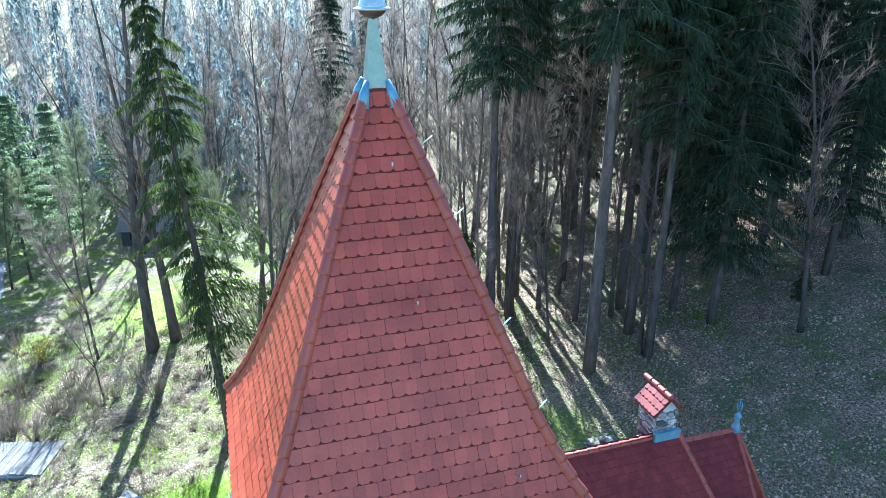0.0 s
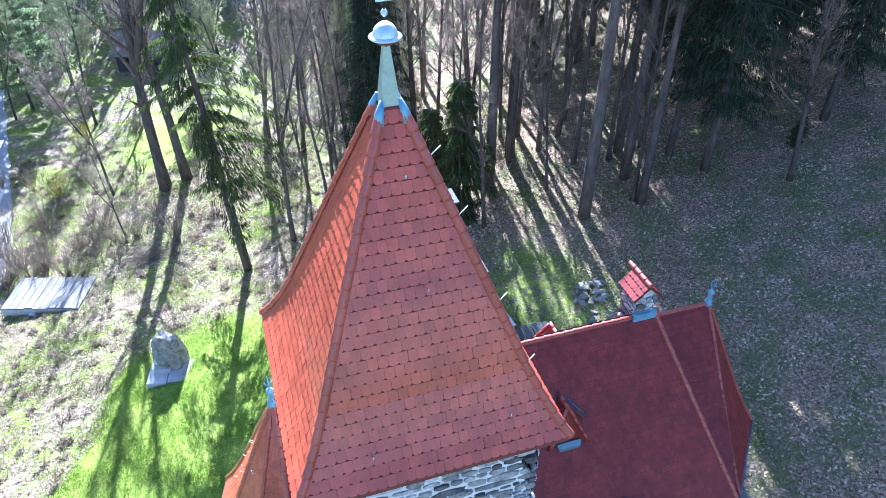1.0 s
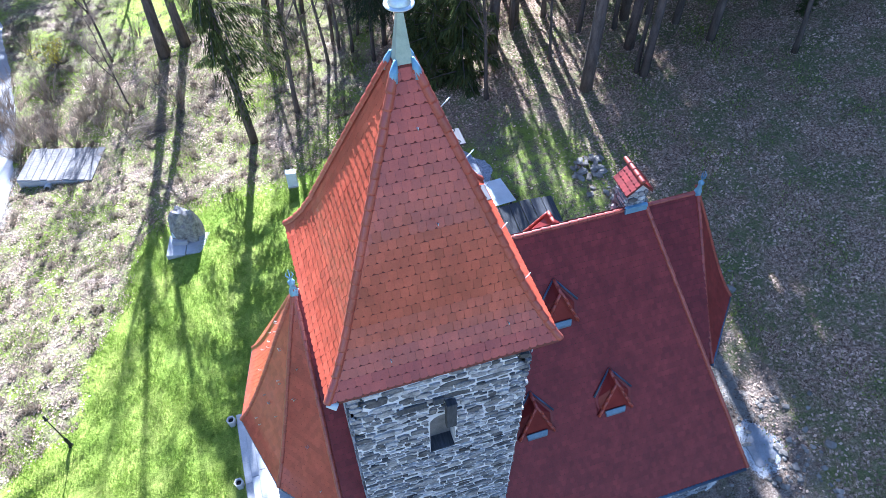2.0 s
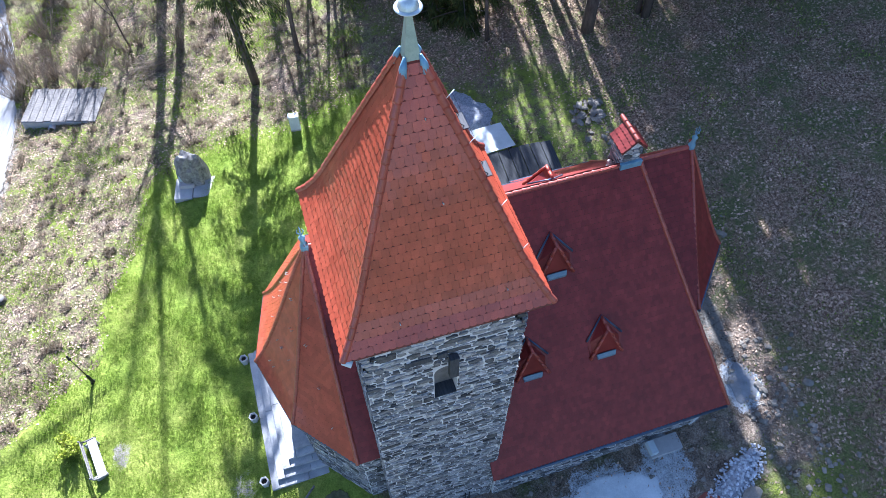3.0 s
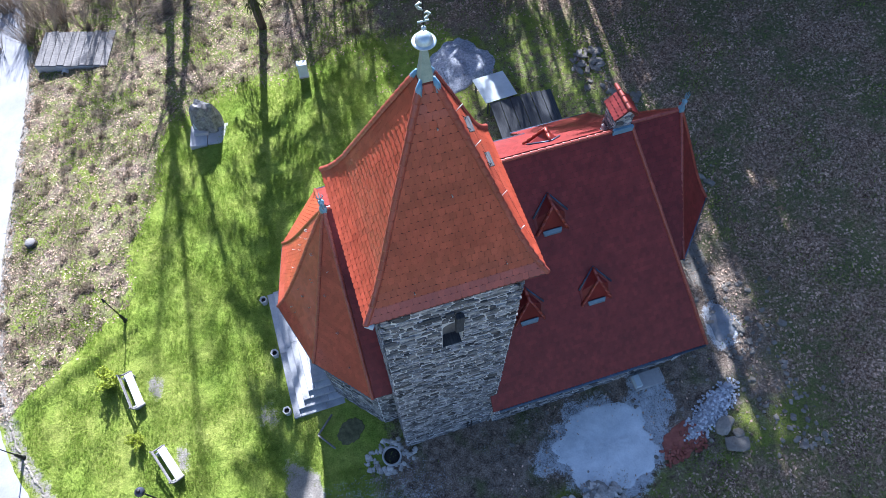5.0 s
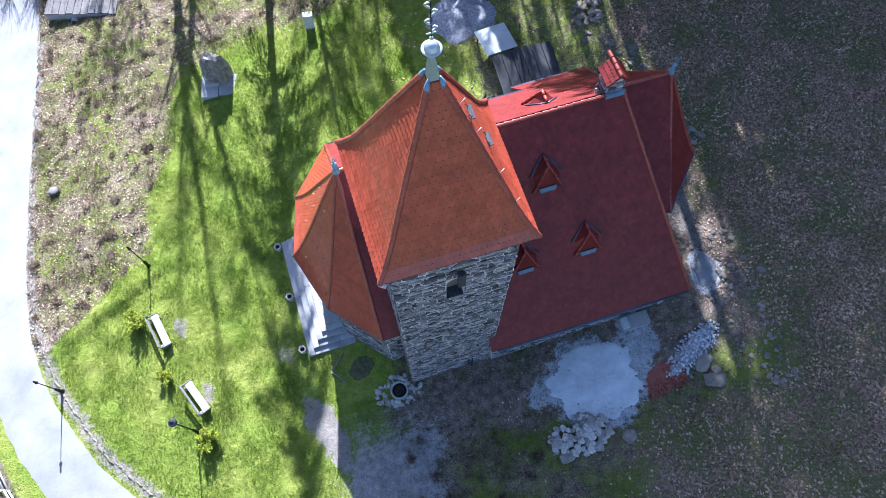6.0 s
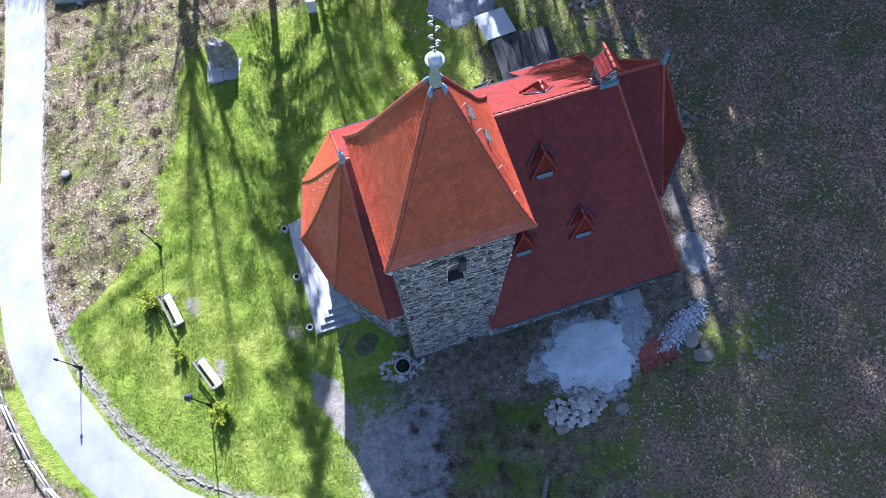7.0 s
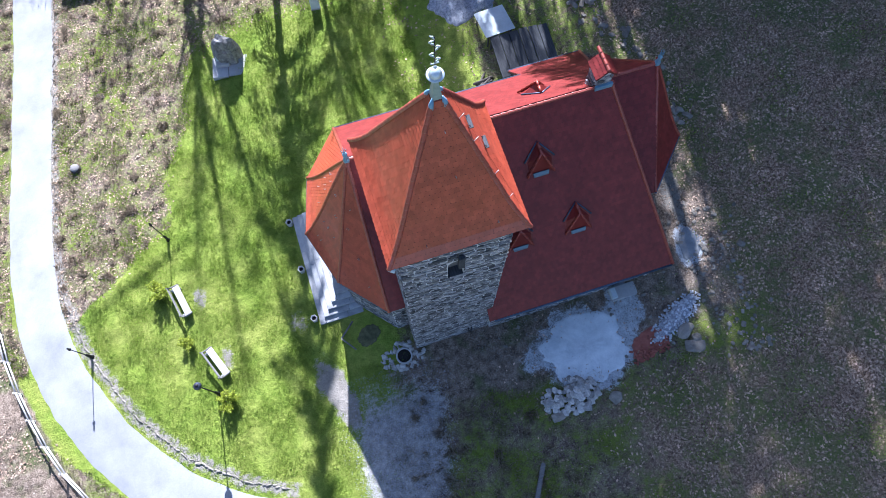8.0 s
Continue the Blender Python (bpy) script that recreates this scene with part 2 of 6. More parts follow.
def height(x, y):
    """Height of the ground: rises to the east, falls to the north-west into the valley, far hills all round."""
    fall = 0.10 * soft_plus(-x - 4, 1.5) + 0.27 * soft_plus(0.8 * y - 0.6 * x - 22.0, 2.5)
    z = 0.20 * soft_plus(min(x, 90.0) - 7, 2.5) - 5.6 * math.tanh(fall / 5.6)
    z += 2.3 * math.exp(-((x + 8.0) / 6.5) ** 2 - ((y - 45.0) / 9.0) ** 2)
    d = math.hypot(x, y)
    if d > 75:
        t = min((d - 75) / 330.0, 1.6)
        z += 62.0 * t * t * (3 - 2 * min(t, 1.0)) * (0.8 + 0.2 * math.sin(math.atan2(y, x) * 3 + 1.0)) * (0.25 + 0.75 * smooth01(y / d + 0.6))
    bank = line_gap(x, y, BANK) if -25 < x < -13 and 4 < y < 13 else 9.0
    if bank < 4.0:
        above = y > 9.1 - 0.42 * (-16.0 - x)  # gentle behind, steep towards the lawn
        z += 0.24 * math.exp(-(bank / (0.9 if above else 0.36)) ** 2) * smooth01((x + 23.5) / 2.0)
    flat = math.exp(-((x / 10.0) ** 2 + ((y - 3) / 11.0) ** 2))
    z *= 1 - 0.35 * flat
    if (x < -12 - 0.5 * max(0.0, 12 - y) or y > 26) and d < 90 and (x > -16 or line_gap(x, y, ROAD_MID) > 3.0):
        z += 0.15 * noise.noise(Vector((x * 1.05, y * 1.05, 1.0)))
    z += 0.10 * noise.noise(Vector((x * 0.22, y * 0.22, 3.0))) + 0.03 * noise.noise(Vector((x * 0.9, y * 0.9, 7.0)))
    return z


def on_ground(x, y, dz=0.0):
    return Vector((x, y, height(x, y) + dz))


ROAD_HALF = 1.85
EDGE = [(-22.0, 37), (-23.2, 25), (-24.0, 14.5), (-23.9, 9.0), (-22.75, 4.2), (-20.5, -0.6), (-17.6, -4.3), (-14.6, -6.65), (-11.8, -8.1)]  # between lane and lawn


def axis(lo, hi, step, far, grow):
    mid = list(np.arange(lo, hi + step / 2, step))
    out, s, v = [], step, hi
    while v < far:
        s *= grow
        v += s
        out.append(v)
    low, s, v = [], step, lo
    while v > -far:
        s *= grow
        v -= s
        low.append(v)
    return low[::-1] + mid + out


def lawn_amount(x, y):
    """1 on the mown lawn west and south-west of the church, 0 elsewhere."""
    side = smooth01((x - (-12.2 - 0.30 * max(0.0, 26.5 - y) - 1.5 * soft_plus(10.4 - y, 1.0)) + 0.9 * noise.noise(Vector((x * 0.3, y * 0.3, 0)))) / 1.8)
    east = 1 - smooth01((x - 6.0 - 0.10 * (y - 12)) / 3.0) if y > 4 else 1 - smooth01((x + 5.5 - 0.25 * (y + 4)) / 3.5)
    glade = 0.5 * (1 - smooth01((math.hypot((x - 13.0) / 6.0, (y - 17.5) / 4.8) - 0.7 + 0.25 * noise.noise(Vector((x * 0.4, y * 0.4, 6)))) / 0.4))
    north = 1 - smooth01((y - 23.5 + 1.5 * noise.noise(Vector((x * 0.25, y * 0.25, 4)))) / 4.0)
    lane = smooth01((x + y + 28.0) / 1.5)
    vale = 0.75 * (1 - smooth01((math.hypot((x + 9.5) / 6.0, (y - 57.0) / 9.0) - 0.6 + 0.3 * noise.noise(Vector((x * 0.25, y * 0.25, 16)))) / 0.5))
    return max(side * east * north * lane, glade, vale)


def litter_amount(x, y):
    """1 under the wood with its fallen leaves, 0 on the meadow."""
    a = smooth01((x - 14.2 + 0.05 * (y - 5)) / 5.0)
    b = smooth01((y - 22.0) / 5.0) * smooth01((x - 4.0) / 6.0)
    c = 0.8 * smooth01((x - 6.0) / 5.0) * smooth01((-7.5 - y) / 2.0)
    return max(a, b, c)


def bare_amount(x, y):
    """Trodden and built-over earth south and east of the church."""
    a = 1 - smooth01((math.hypot((x - 7.0) / 10.5, (y + 3.4) / 3.6) - 0.75 + 0.2 * noise.noise(Vector((x * 0.4, y * 0.4, 12)))) / 0.5)
    b = 0.8 * (1 - smooth01((math.hypot((x - 16.0 - 0.08 * y) / 2.6, (y - 2.0) / 10.0) - 0.55 + 0.25 * noise.noise(Vector((x * 0.5, y * 0.5, 8)))) / 0.6))
    c = smooth01((-28.4 + 0.36 * max(0.0, 7.4 - y) - x) / 0.8) * smooth01((9.0 - y) / 2.0)
    return max(a, b, c)


def drive_amount(x, y):
    """The gravelled way from the lane to the south side."""
    mid = -4.5 + 0.14 * (y + 6.0) + 0.5 * noise.noise(Vector((x * 0.3, y * 0.3, 15)))
    return 0.9 * (1 - smooth01((abs(x - mid) - 1.6) / 1.7)) * (1 - smooth01((y + 7.2) / 3.4)) + 0.35 * (1 - smooth01((abs(x - mid) - 2.0) / 2.0)) * (1 - smooth01((y + 4.5) / 3.0)) * smooth01((y + 8.0) / 2.0)


def worn_amount(x, y):
    """Pale trodden soil: in the lawn, beside the porch and along the chancel."""
    a = 1 - smooth01((math.hypot((x + 7.75 + 0.30 * (y + 3.4)) / 1.0, (y + 3.5) / 2.7) - 0.6 + 0.35 * noise.noise(Vector((x * 0.9, y * 0.9, 21)))) / 0.6)
    b = 1 - smooth01((math.hypot((x + 9.0) / 0.8, (y - 1.6) / 0.9) - 0.6) / 0.6)
    c = 0.8 * (1 - smooth01((math.hypot((x - 16.0) / 0.8, (y - 4.0) / 6.0) - 0.6) / 0.5))
    d = 0.7 * (1 - smooth01((math.hypot((x + 14.8) / 0.6, (y - 5.3) / 1.1) - 0.5) / 0.6))
    e = 0.7 * (1 - smooth01((math.hypot((x + 13.9) / 0.6, (y - 0.9) / 1.0) - 0.5) / 0.6))
    f = 0.75 * (1 - smooth01((line_gap(x, y, EDGE) - 0.25) / 0.5)) if x < -10 else 0.0
    return max(a, 0.6 * b, c, d, e, f)


def sand_amount(x, y):
    """Cement and sand trodden out round the patches beside the nave."""
    best = 0.0
    for cx, cy, rx, ry in ((7.6, -5.5, 3.7, 2.8), (10.6, -3.9, 1.3, 1.7), (15.75, -1.6, 0.9, 1.5)):
        best = max(best, 1 - smooth01((math.hypot((x - cx) / rx, (y - cy) / ry) - 0.62 + 0.3 * noise.noise(Vector((x * 0.7, y * 0.7, 2)))) / 0.6))
    return best


FIELD = {}


def build_ground():
    xs = axis(-40, 46, 0.36, 1500, 1.16)
    ys = axis(-32, 62, 0.36, 1500, 1.16)
    nx, ny = len(xs), len(ys)
    verts = [(x, y, height(x, y)) for y in ys for x in xs]
    faces = [(j * nx + i, j * nx + i + 1, (j + 1) * nx + i + 1, (j + 1) * nx + i) for j in range(ny - 1) for i in range(nx - 1)]
    ob = raw("ground", verts, faces, GROUND, None, "", True)
    near = [abs(x) < 80 and abs(y) < 110 for x, y, _ in verts]
    for name, fn in (("lawn", lawn_amount), ("litter", litter_amount), ("bare", bare_amount), ("drive", drive_amount), ("worn", worn_amount), ("sand", sand_amount)):
        at = ob.data.attributes.new(name, "FLOAT", "POINT")
        # Unseen ground far south stays bright meadow to bounce light onto south faces.
        val = np.array([fn(x, y) if k else (1.0 if name == "litter" and y > 0 else 0.0) for (x, y, _), k in zip(verts, near)], dtype=np.float32)
        at.data.foreach_set("value", val)
        FIELD[name] = val.reshape(ny, nx)
    FIELD["x"], FIELD["y"] = np.array(xs), np.array(ys)
    FIELD["z"] = np.array([v[2] for v in verts]).reshape(ny, nx)
    FIELD["road"] = np.array([line_gap(x, y, ROAD_MID) if k else 99.0 for (x, y, _), k in zip(verts, near)]).reshape(ny, nx)
    for i, (name, sc) in enumerate((("n1", 0.8), ("n2", 0.5), ("n3", 0.3), ("n4", 1.5))):
        FIELD[name] = np.array([noise.noise(Vector((x * sc, y * sc, 5.0 + i))) if k else 0.0 for (x, y, _), k in zip(verts, near)]).reshape(ny, nx)
    return tagged(ob, "grassy slope with mown lawn, rough meadow and leaf-strewn wood floor", "ground", kind="structure")


def ground_material():
    m, nt, b = nodes_of("grass_and_earth")
    p = coords(nt)
    broad = noise_tex(nt, p, 0.35, 5, 0.65)
    mid = noise_tex(nt, p, 2.2, 5, 0.7)
    fine = noise_tex(nt, p, 14, 4, 0.75)
    fleck = noise_tex(nt, p, 7.5, 2, 0.5)
    att = {k: add(nt, "ShaderNodeAttribute", attribute_name=k).outputs["Fac"] for k in ("lawn", "litter", "bare", "drive", "worn", "sand")}
    blades = maths(nt, "ADD", maths(nt, "MULTIPLY", mid, 0.45), maths(nt, "MULTIPLY", fine, 0.55))
    lawn = mix(nt, ramp(nt, broad, [(0.35, (0, 0, 0)), (0.62, (1, 1, 1))]),
               ramp(nt, blades, [(0.38, (0.105, 0.170, 0.020)), (0.61, (0.27, 0.375, 0.050))]),
               ramp(nt, blades, [(0.38, (0.15, 0.195, 0.030)), (0.61, (0.37, 0.41, 0.090))]))
    straw = ramp(nt, blades, [(0.38, (0.050, 0.036, 0.028)), (0.50, (0.215, 0.165, 0.125)), (0.61, (0.52, 0.435, 0.345))])
    green = ramp(nt, blades, [(0.34, (0.075, 0.10, 0.018)), (0.64, (0.25, 0.31, 0.055))])
    meadow = mix(nt, ramp(nt, maths(nt, "ADD", maths(nt, "MULTIPLY", broad, 0.6), maths(nt, "MULTIPLY", mid, 0.4)), [(0.42, (0, 0, 0)), (0.57, (1, 1, 1))]), straw, green)
    crumb = noise_tex(nt, p, 24, 3, 0.75)
    leaves = ramp(nt, maths(nt, "ADD", maths(nt, "MULTIPLY", fleck, 0.35), maths(nt, "MULTIPLY", crumb, 0.65)), [(0.40, (0.055, 0.034, 0.022)), (0.51, (0.285, 0.188, 0.122)), (0.60, (0.74, 0.55, 0.39))])
    patch = maths(nt, "ADD", maths(nt, "MULTIPLY", broad, 0.65), maths(nt, "MULTIPLY", mid, 0.35))
    leaves = mix(nt, ramp(nt, patch, [(0.44, (0, 0, 0)), (0.57, (0.85, 0.85, 0.85))]), leaves, ramp(nt, fine, [(0.36, (0.040, 0.062, 0.020)), (0.64, (0.23, 0.26, 0.10))]))
    earth = ramp(nt, blades, [(0.37, (0.046, 0.034, 0.025)), (0.51, (0.245, 0.190, 0.142)), (0.63, (0.50, 0.415, 0.325))])
    earth = mix(nt, ramp(nt, broad, [(0.50, (0, 0, 0)), (0.64, (0.8, 0.8, 0.8))]), earth, ramp(nt, blades, [(0.36, (0.035, 0.058, 0.018)), (0.64, (0.17, 0.20, 0.07))]))
    c = mix(nt, att["litter"], meadow, leaves)
    edge = maths(nt, "ADD", att["lawn"], maths(nt, "MULTIPLY", maths(nt, "SUBTRACT", mid, 0.5), 0.9))
    c = mix(nt, ramp(nt, edge, [(0.38, (0, 0, 0)), (0.62, (1, 1, 1))]), c, lawn)
    edge2 = maths(nt, "ADD", att["bare"], maths(nt, "MULTIPLY", maths(nt, "SUBTRACT", mid, 0.5), 1.1))
    c = mix(nt, ramp(nt, edge2, [(0.40, (0, 0, 0)), (0.66, (1, 1, 1))]), c, earth)
    stony = ramp(nt, blades, [(0.36, (0.115, 0.105, 0.090)), (0.50, (0.375, 0.355, 0.32)), (0.64, (0.70, 0.68, 0.64))])
    dusty = ramp(nt, blades, [(0.30, (0.16, 0.145, 0.12)), (0.68, (0.40, 0.37, 0.32))])
    chalky = ramp(nt, blades, [(0.34, (0.20, 0.215, 0.225)), (0.60, (0.66, 0.695, 0.71))])
    for key, col in (("worn", dusty), ("drive", stony), ("sand", chalky)):
        e = maths(nt, "ADD", att[key], maths(nt, "MULTIPLY", maths(nt, "SUBTRACT", maths(nt, "ADD", maths(nt, "MULTIPLY", mid, 0.6), maths(nt, "MULTIPLY", fine, 0.4)), 0.5), 2.6))
        c = mix(nt, ramp(nt, e, [(0.42, (0, 0, 0)), (0.72, (1, 1, 1))]), c, col)
    nt.links.new(c, b.inputs["Base Color"])
    b.inputs["Roughness"].default_value = 0.95
    b.inputs["Specular IOR Level"].default_value = 0.15
    bump(nt, b, maths(nt, "ADD", blades, maths(nt, "MULTIPLY", mid, 0.8)), 1.0, 0.16)
    return m


GROUND = ground_material()
build_ground()


def strip(name, pts, half, lift, material, label, category, steps=6):
    """A band laid on the ground along a line."""
    fine = []
    for (ax, ay), (bx, by) in zip(pts, pts[1:]):
        fine += [(ax + (bx - ax) * k / steps, ay + (by - ay) * k / steps) for k in range(steps)]
    fine.append(pts[-1])
    for _ in range(6):
        fine = [fine[0]] + [((a[0] + 2 * b[0] + c[0]) / 4, (a[1] + 2 * b[1] + c[1]) / 4) for a, b, c in zip(fine, fine[1:], fine[2:])] + [fine[-1]]
    verts, faces, cols = [], [], 7
    for i, (x, y) in enumerate(fine):
        a, b = fine[max(i - 1, 0)], fine[min(i + 1, len(fine) - 1)]
        d = Vector((b[0] - a[0], b[1] - a[1]))
        d.normalize()
        nrm = Vector((-d.y, d.x))
        for k in range(cols):
            s = (k / (cols - 1) * 2 - 1) * (half + 0.12 * noise.noise(Vector((i * 0.35, k // 4 * 9.0, 2))))
            px, py = x + nrm.x * s, y + nrm.y * s
            verts.append((px, py, height(px, py) + (lift if 0 < k < cols - 1 else -0.05)))
    for i in range(len(fine) - 1):
        for k in range(cols - 1):
            q = i * cols + k
            faces.append((q, q + 1, q + cols + 1, q + cols))
    ob = raw(name, verts, faces, material, None, "", True)
    return tagged(ob, label, category, kind="structure")


strip("road", ROAD_MID, ROAD_HALF, 0.07, ROAD, "pale narrow lane curving round the churchyard", "road")


# ---- church ----
RIDGE_Y, RIDGE_Z, PITCH = 4.63, 13.65, 1.265  # main ridge line and the fall of its two planes
church = empty("church", pose(0, 0, 0), "small rubble-stone village church with red tiled roofs and square tower", "church")
RNG = random.Random(5)
TILE_W, TILE_H = 0.185, 0.235


def roof_z(y):
    return RIDGE_Z - PITCH * abs(y - RIDGE_Y)


class Edge:
    """A hip or verge as a polyline that can be read by distance along it (0 to 1 by height)."""

    def __init__(self, pts):
        self.p = [Vector(q) for q in pts]

    def at(self, z):
        for a, b in zip(self.p, self.p[1:]):
            if z <= b.z + 1e-9 or b is self.p[-1]:
                t = (z - a.z) / (b.z - a.z)
                return a.lerp(b, t)


def tile_shape():
    """A scalloped roof tile, lower edge at the origin, running up y."""
    w = TILE_W / 2 - 0.001
    top = [(-w, TILE_H + 0.03, 0.004), (-w, 0.026, 0.027), (-w * 0.55, -0.008, 0.031), (w * 0.55, -0.008, 0.031), (w, 0.026, 0.027), (w, TILE_H + 0.03, 0.004)]
    low = [(x * 0.98, y + (0.008 if y < 0.1 else 0.0), z - 0.026) for x, y, z in top]
    ys = TILE_H - 0.024  # above this line overlap shade and dirt darken the tile's colour
    zs = 0.004 + 0.023 * (TILE_H + 0.03 - ys) / (TILE_H - 0.01)
    v = top + low + [(-w, ys, zs), (w, ys, zs)]
    f = [(12, 1, 2, 3, 4, 13), (0, 12, 13, 5), (1, 0, 6, 7), (2, 1, 7, 8), (3, 2, 8, 9), (4, 3, 9, 10), (5, 4, 10, 11)]
    return v, f


SINGLE_TILE = bpy.data.meshes.new("tile")
SINGLE_TILE.from_pydata(tile_shape()[0], [], tile_shape()[1])
SINGLE_TILE.materials.append(TILE_TOWER)
SINGLE_TILE.materials.append(TILE_EDGE)
for face_ in SINGLE_TILE.polygons:
    face_.material_index = 0 if face_.index == 0 else 1


def shaded_soiled_edges(ob):
    """Darker edges and joints of laid tiles: painted overlap shade, dirt and moss."""
    ob.data.materials.append(TILE_EDGE)
    ob.data.polygons.foreach_set("material_index", np.array([0 if k % 7 == 0 else 1 for k in range(len(ob.data.polygons))], dtype=np.int32))
    return ob


def cover(left, right, z0, z1, verts, faces, singles=None, limit=0, lift=0.02):
    """Lays courses of tiles on the face between two edges from z0 up to z1. With singles (a parent) the first whole tiles are objects."""
    l0, r0 = left.at(z0), right.at(z0)
    along = (r0 - l0)
    if along.length < 0.05:
        along = right.at((z0 + z1) / 2) - left.at((z0 + z1) / 2)
    along.normalize()
    base_v, base_f = tile_shape()
    z, row, made = z0, 0, 0
    while z < z1 - 0.02:
        a, b = left.at(z), right.at(z)
        mid0 = (a + b) / 2
        dz = 0.05
        zz = min(z + dz, z1)
        mid1 = (left.at(zz) + right.at(zz)) / 2
        up = mid1 - mid0
        up = up - along * up.dot(along)
        up.normalize()
        nrm = along.cross(up)
        step = up.z * TILE_H
        za = min(z + step, z1)
        a1, b1 = left.at(za), right.at(za)
        ua, ub = max(a.dot(along), min(a1.dot(along), a.dot(along) + 0.3)), min(b.dot(along), max(b1.dot(along), b.dot(along) - 0.3))
        ua, ub = min(a.dot(along), a1.dot(along)) * 0.5 + max(a.dot(along), a1.dot(along)) * 0.5, (b.dot(along) + b1.dot(along)) / 2
        origin = mid0 - along * mid0.dot(along)
        k = math.floor(ua / TILE_W) - 1
        while True:
            c = (k + 0.5 * (row % 2)) * TILE_W
            k += 1
            lo, hi = max(c - TILE_W / 2, ua), min(c + TILE_W / 2, ub)
            if c - TILE_W / 2 > ub:
                break
            if hi - lo < 0.03:
                continue
            jit = RNG.uniform(-0.005, 0.005)
            tip = RNG.uniform(0.0, 0.007)
            whole = hi - lo > TILE_W - 1e-4
            if whole and singles and made < limit:
                made += 1
                ob = new("tile", SINGLE_TILE)
                m = Matrix((along, up, nrm)).transposed().to_4x4()
                m.translation = origin + along * (c + jit * 0.4) + up * jit + nrm * (lift + tip)
                ob.matrix_basis = m
                ob.parent = singles
                continue
            n = len(verts)
            fr = min(max((c - ua) / max(ub - ua, 1e-6), 0.0), 1.0)
            p0, p1 = a.lerp(b, fr), left.at(zz).lerp(right.at(zz), fr)
            lup = p1 - p0
            lup = (lup - along * lup.dot(along)).normalized()
            lnr = along.cross(lup)
            org = p0 - along * p0.dot(along)
            for x, y, h in base_v:
                xx = min(max(c + x, lo), hi)
                verts.append(org + along * xx + lup * (y + jit) + lnr * (h + lift + (tip if y < 0.1 else 0)))
            faces.extend(tuple(i + n for i in f) for f in base_f)
        z = za
        row += 1


def slab(left, right, zs, thick=0.14):
    """The boarding under the tiles: a sheet between two edges at the given heights, with thickness."""
    verts, faces = [], []
    for z in zs:
        a, b = left.at(z), right.at(z)
        verts += [a, b, a - Vector((0, 0, thick)), b - Vector((0, 0, thick))]
    for i in range(len(zs) - 1):
        q = 4 * i
        faces += [(q, q + 1, q + 5, q + 4), (q + 3, q + 2, q + 6, q + 7), (q + 2, q, q + 4, q + 6), (q + 1, q + 3, q + 7, q + 5)]
    faces += [(2, 3, 1, 0), (4 * len(zs) - 4, 4 * len(zs) - 3, 4 * len(zs) - 1, 4 * len(zs) - 2)]
    return verts, faces


def ridge_mesh(length=0.38, r0=0.092, r1=0.086):
    verts, faces = [], []
    n = 7
    for x, r, dz in ((0, r0, 0.012), (0.05, r0 * 1.03, 0.012), (length, r1, 0.0)):
        for i in range(n):
            a = math.pi * (i / (n - 1) * 1.16 - 0.08)
            verts.append((x, r * math.cos(a), r * math.sin(a) + dz - 0.03))
    for s in range(2):
        for i in range(n - 1):
            q = s * n + i
            faces.append((q, q + n, q + n + 1, q + 1))
    faces.append(tuple(range(n)))
    me = bpy.data.meshes.new("ridge_tile")
    me.from_pydata(verts, [], [f[::-1] for f in faces])
    me.shade_smooth()
    me.materials.append(TILE_RIDGE)
    return me


RIDGE_TILE = ridge_mesh()


def ridge_row(points, parent, step=0.33, lift=0.05):
    """Half-round tiles along a line that runs upward (or level)."""
    pts = [Vector(p) for p in points]
    carry = 0.0
    for a, b in zip(pts, pts[1:]):
        d = b - a
        ln = d.length
        d.normalize()
        side = Vector((0, 0, 1)).cross(d)
        side.normalize()
        up = d.cross(side)
        while carry < ln - 0.02:
            ob = new("ridge_tile", RIDGE_TILE)
            m = Matrix((d, side, up)).transposed().to_4x4()
            m.translation = a + d * carry + up * lift + side * RNG.uniform(-0.006, 0.006)
            ob.matrix_basis = m
            ob.parent = parent
            carry += step
        carry -= ln


def curved(a, b, sag, n=9, power=2.2):
    """A hip from the eave a up to b that flares out near the eave by sag metres below the straight line."""
    a, b = Vector(a), Vector(b)
    out = []
    for i in range(n):
        t = i / (n - 1)
        p = a.lerp(b, t)
        out.append(p - Vector((0, 0, sag * 4 * t * (1 - t) ** power)))
    return out


# tower roof: steep pyramid with flared eaves
T_EAVE = 19.05
TOWER_PROFILE = [(2.70, 19.05), (2.46, 19.42), (2.22, 19.88), (2.0, 20.38), (1.65, 21.32), (1.22, 22.48), (0.785, 23.66), (0.29, 24.98), (0.205, 25.21), (0.12, 25.50)]


def tower_edge(sx, sy):
    return Edge([(sx * h, sy * h, z) for h, z in TOWER_PROFILE])


tower_roof = new("tower_roof")
tower_roof.parent = church
tower_roof["label"] = "steep flared pyramid roof of red scalloped tiles"
sides = [(-1, -1, 1, -1), (1, -1, 1, 1), (1, 1, -1, 1), (-1, 1, -1, -1)]
tv, tf = [], []
for i, (ax, ay, bx, by) in enumerate(sides):
    L, R = tower_edge(ax, ay), tower_edge(bx, by)
    v, f = slab(L, R, [z for _, z in TOWER_PROFILE], 0.16)
    raw("roof_boarding", v, f, UNDER, tower_roof)
    cover(L, R, T_EAVE, 25.2, tv, tf, tower_roof if i == 0 else None, 300)
ob = shaded_soiled_edges(raw("tiling", tv, tf, TILE_TOWER, tower_roof))
ob["kind"] = "stuff"
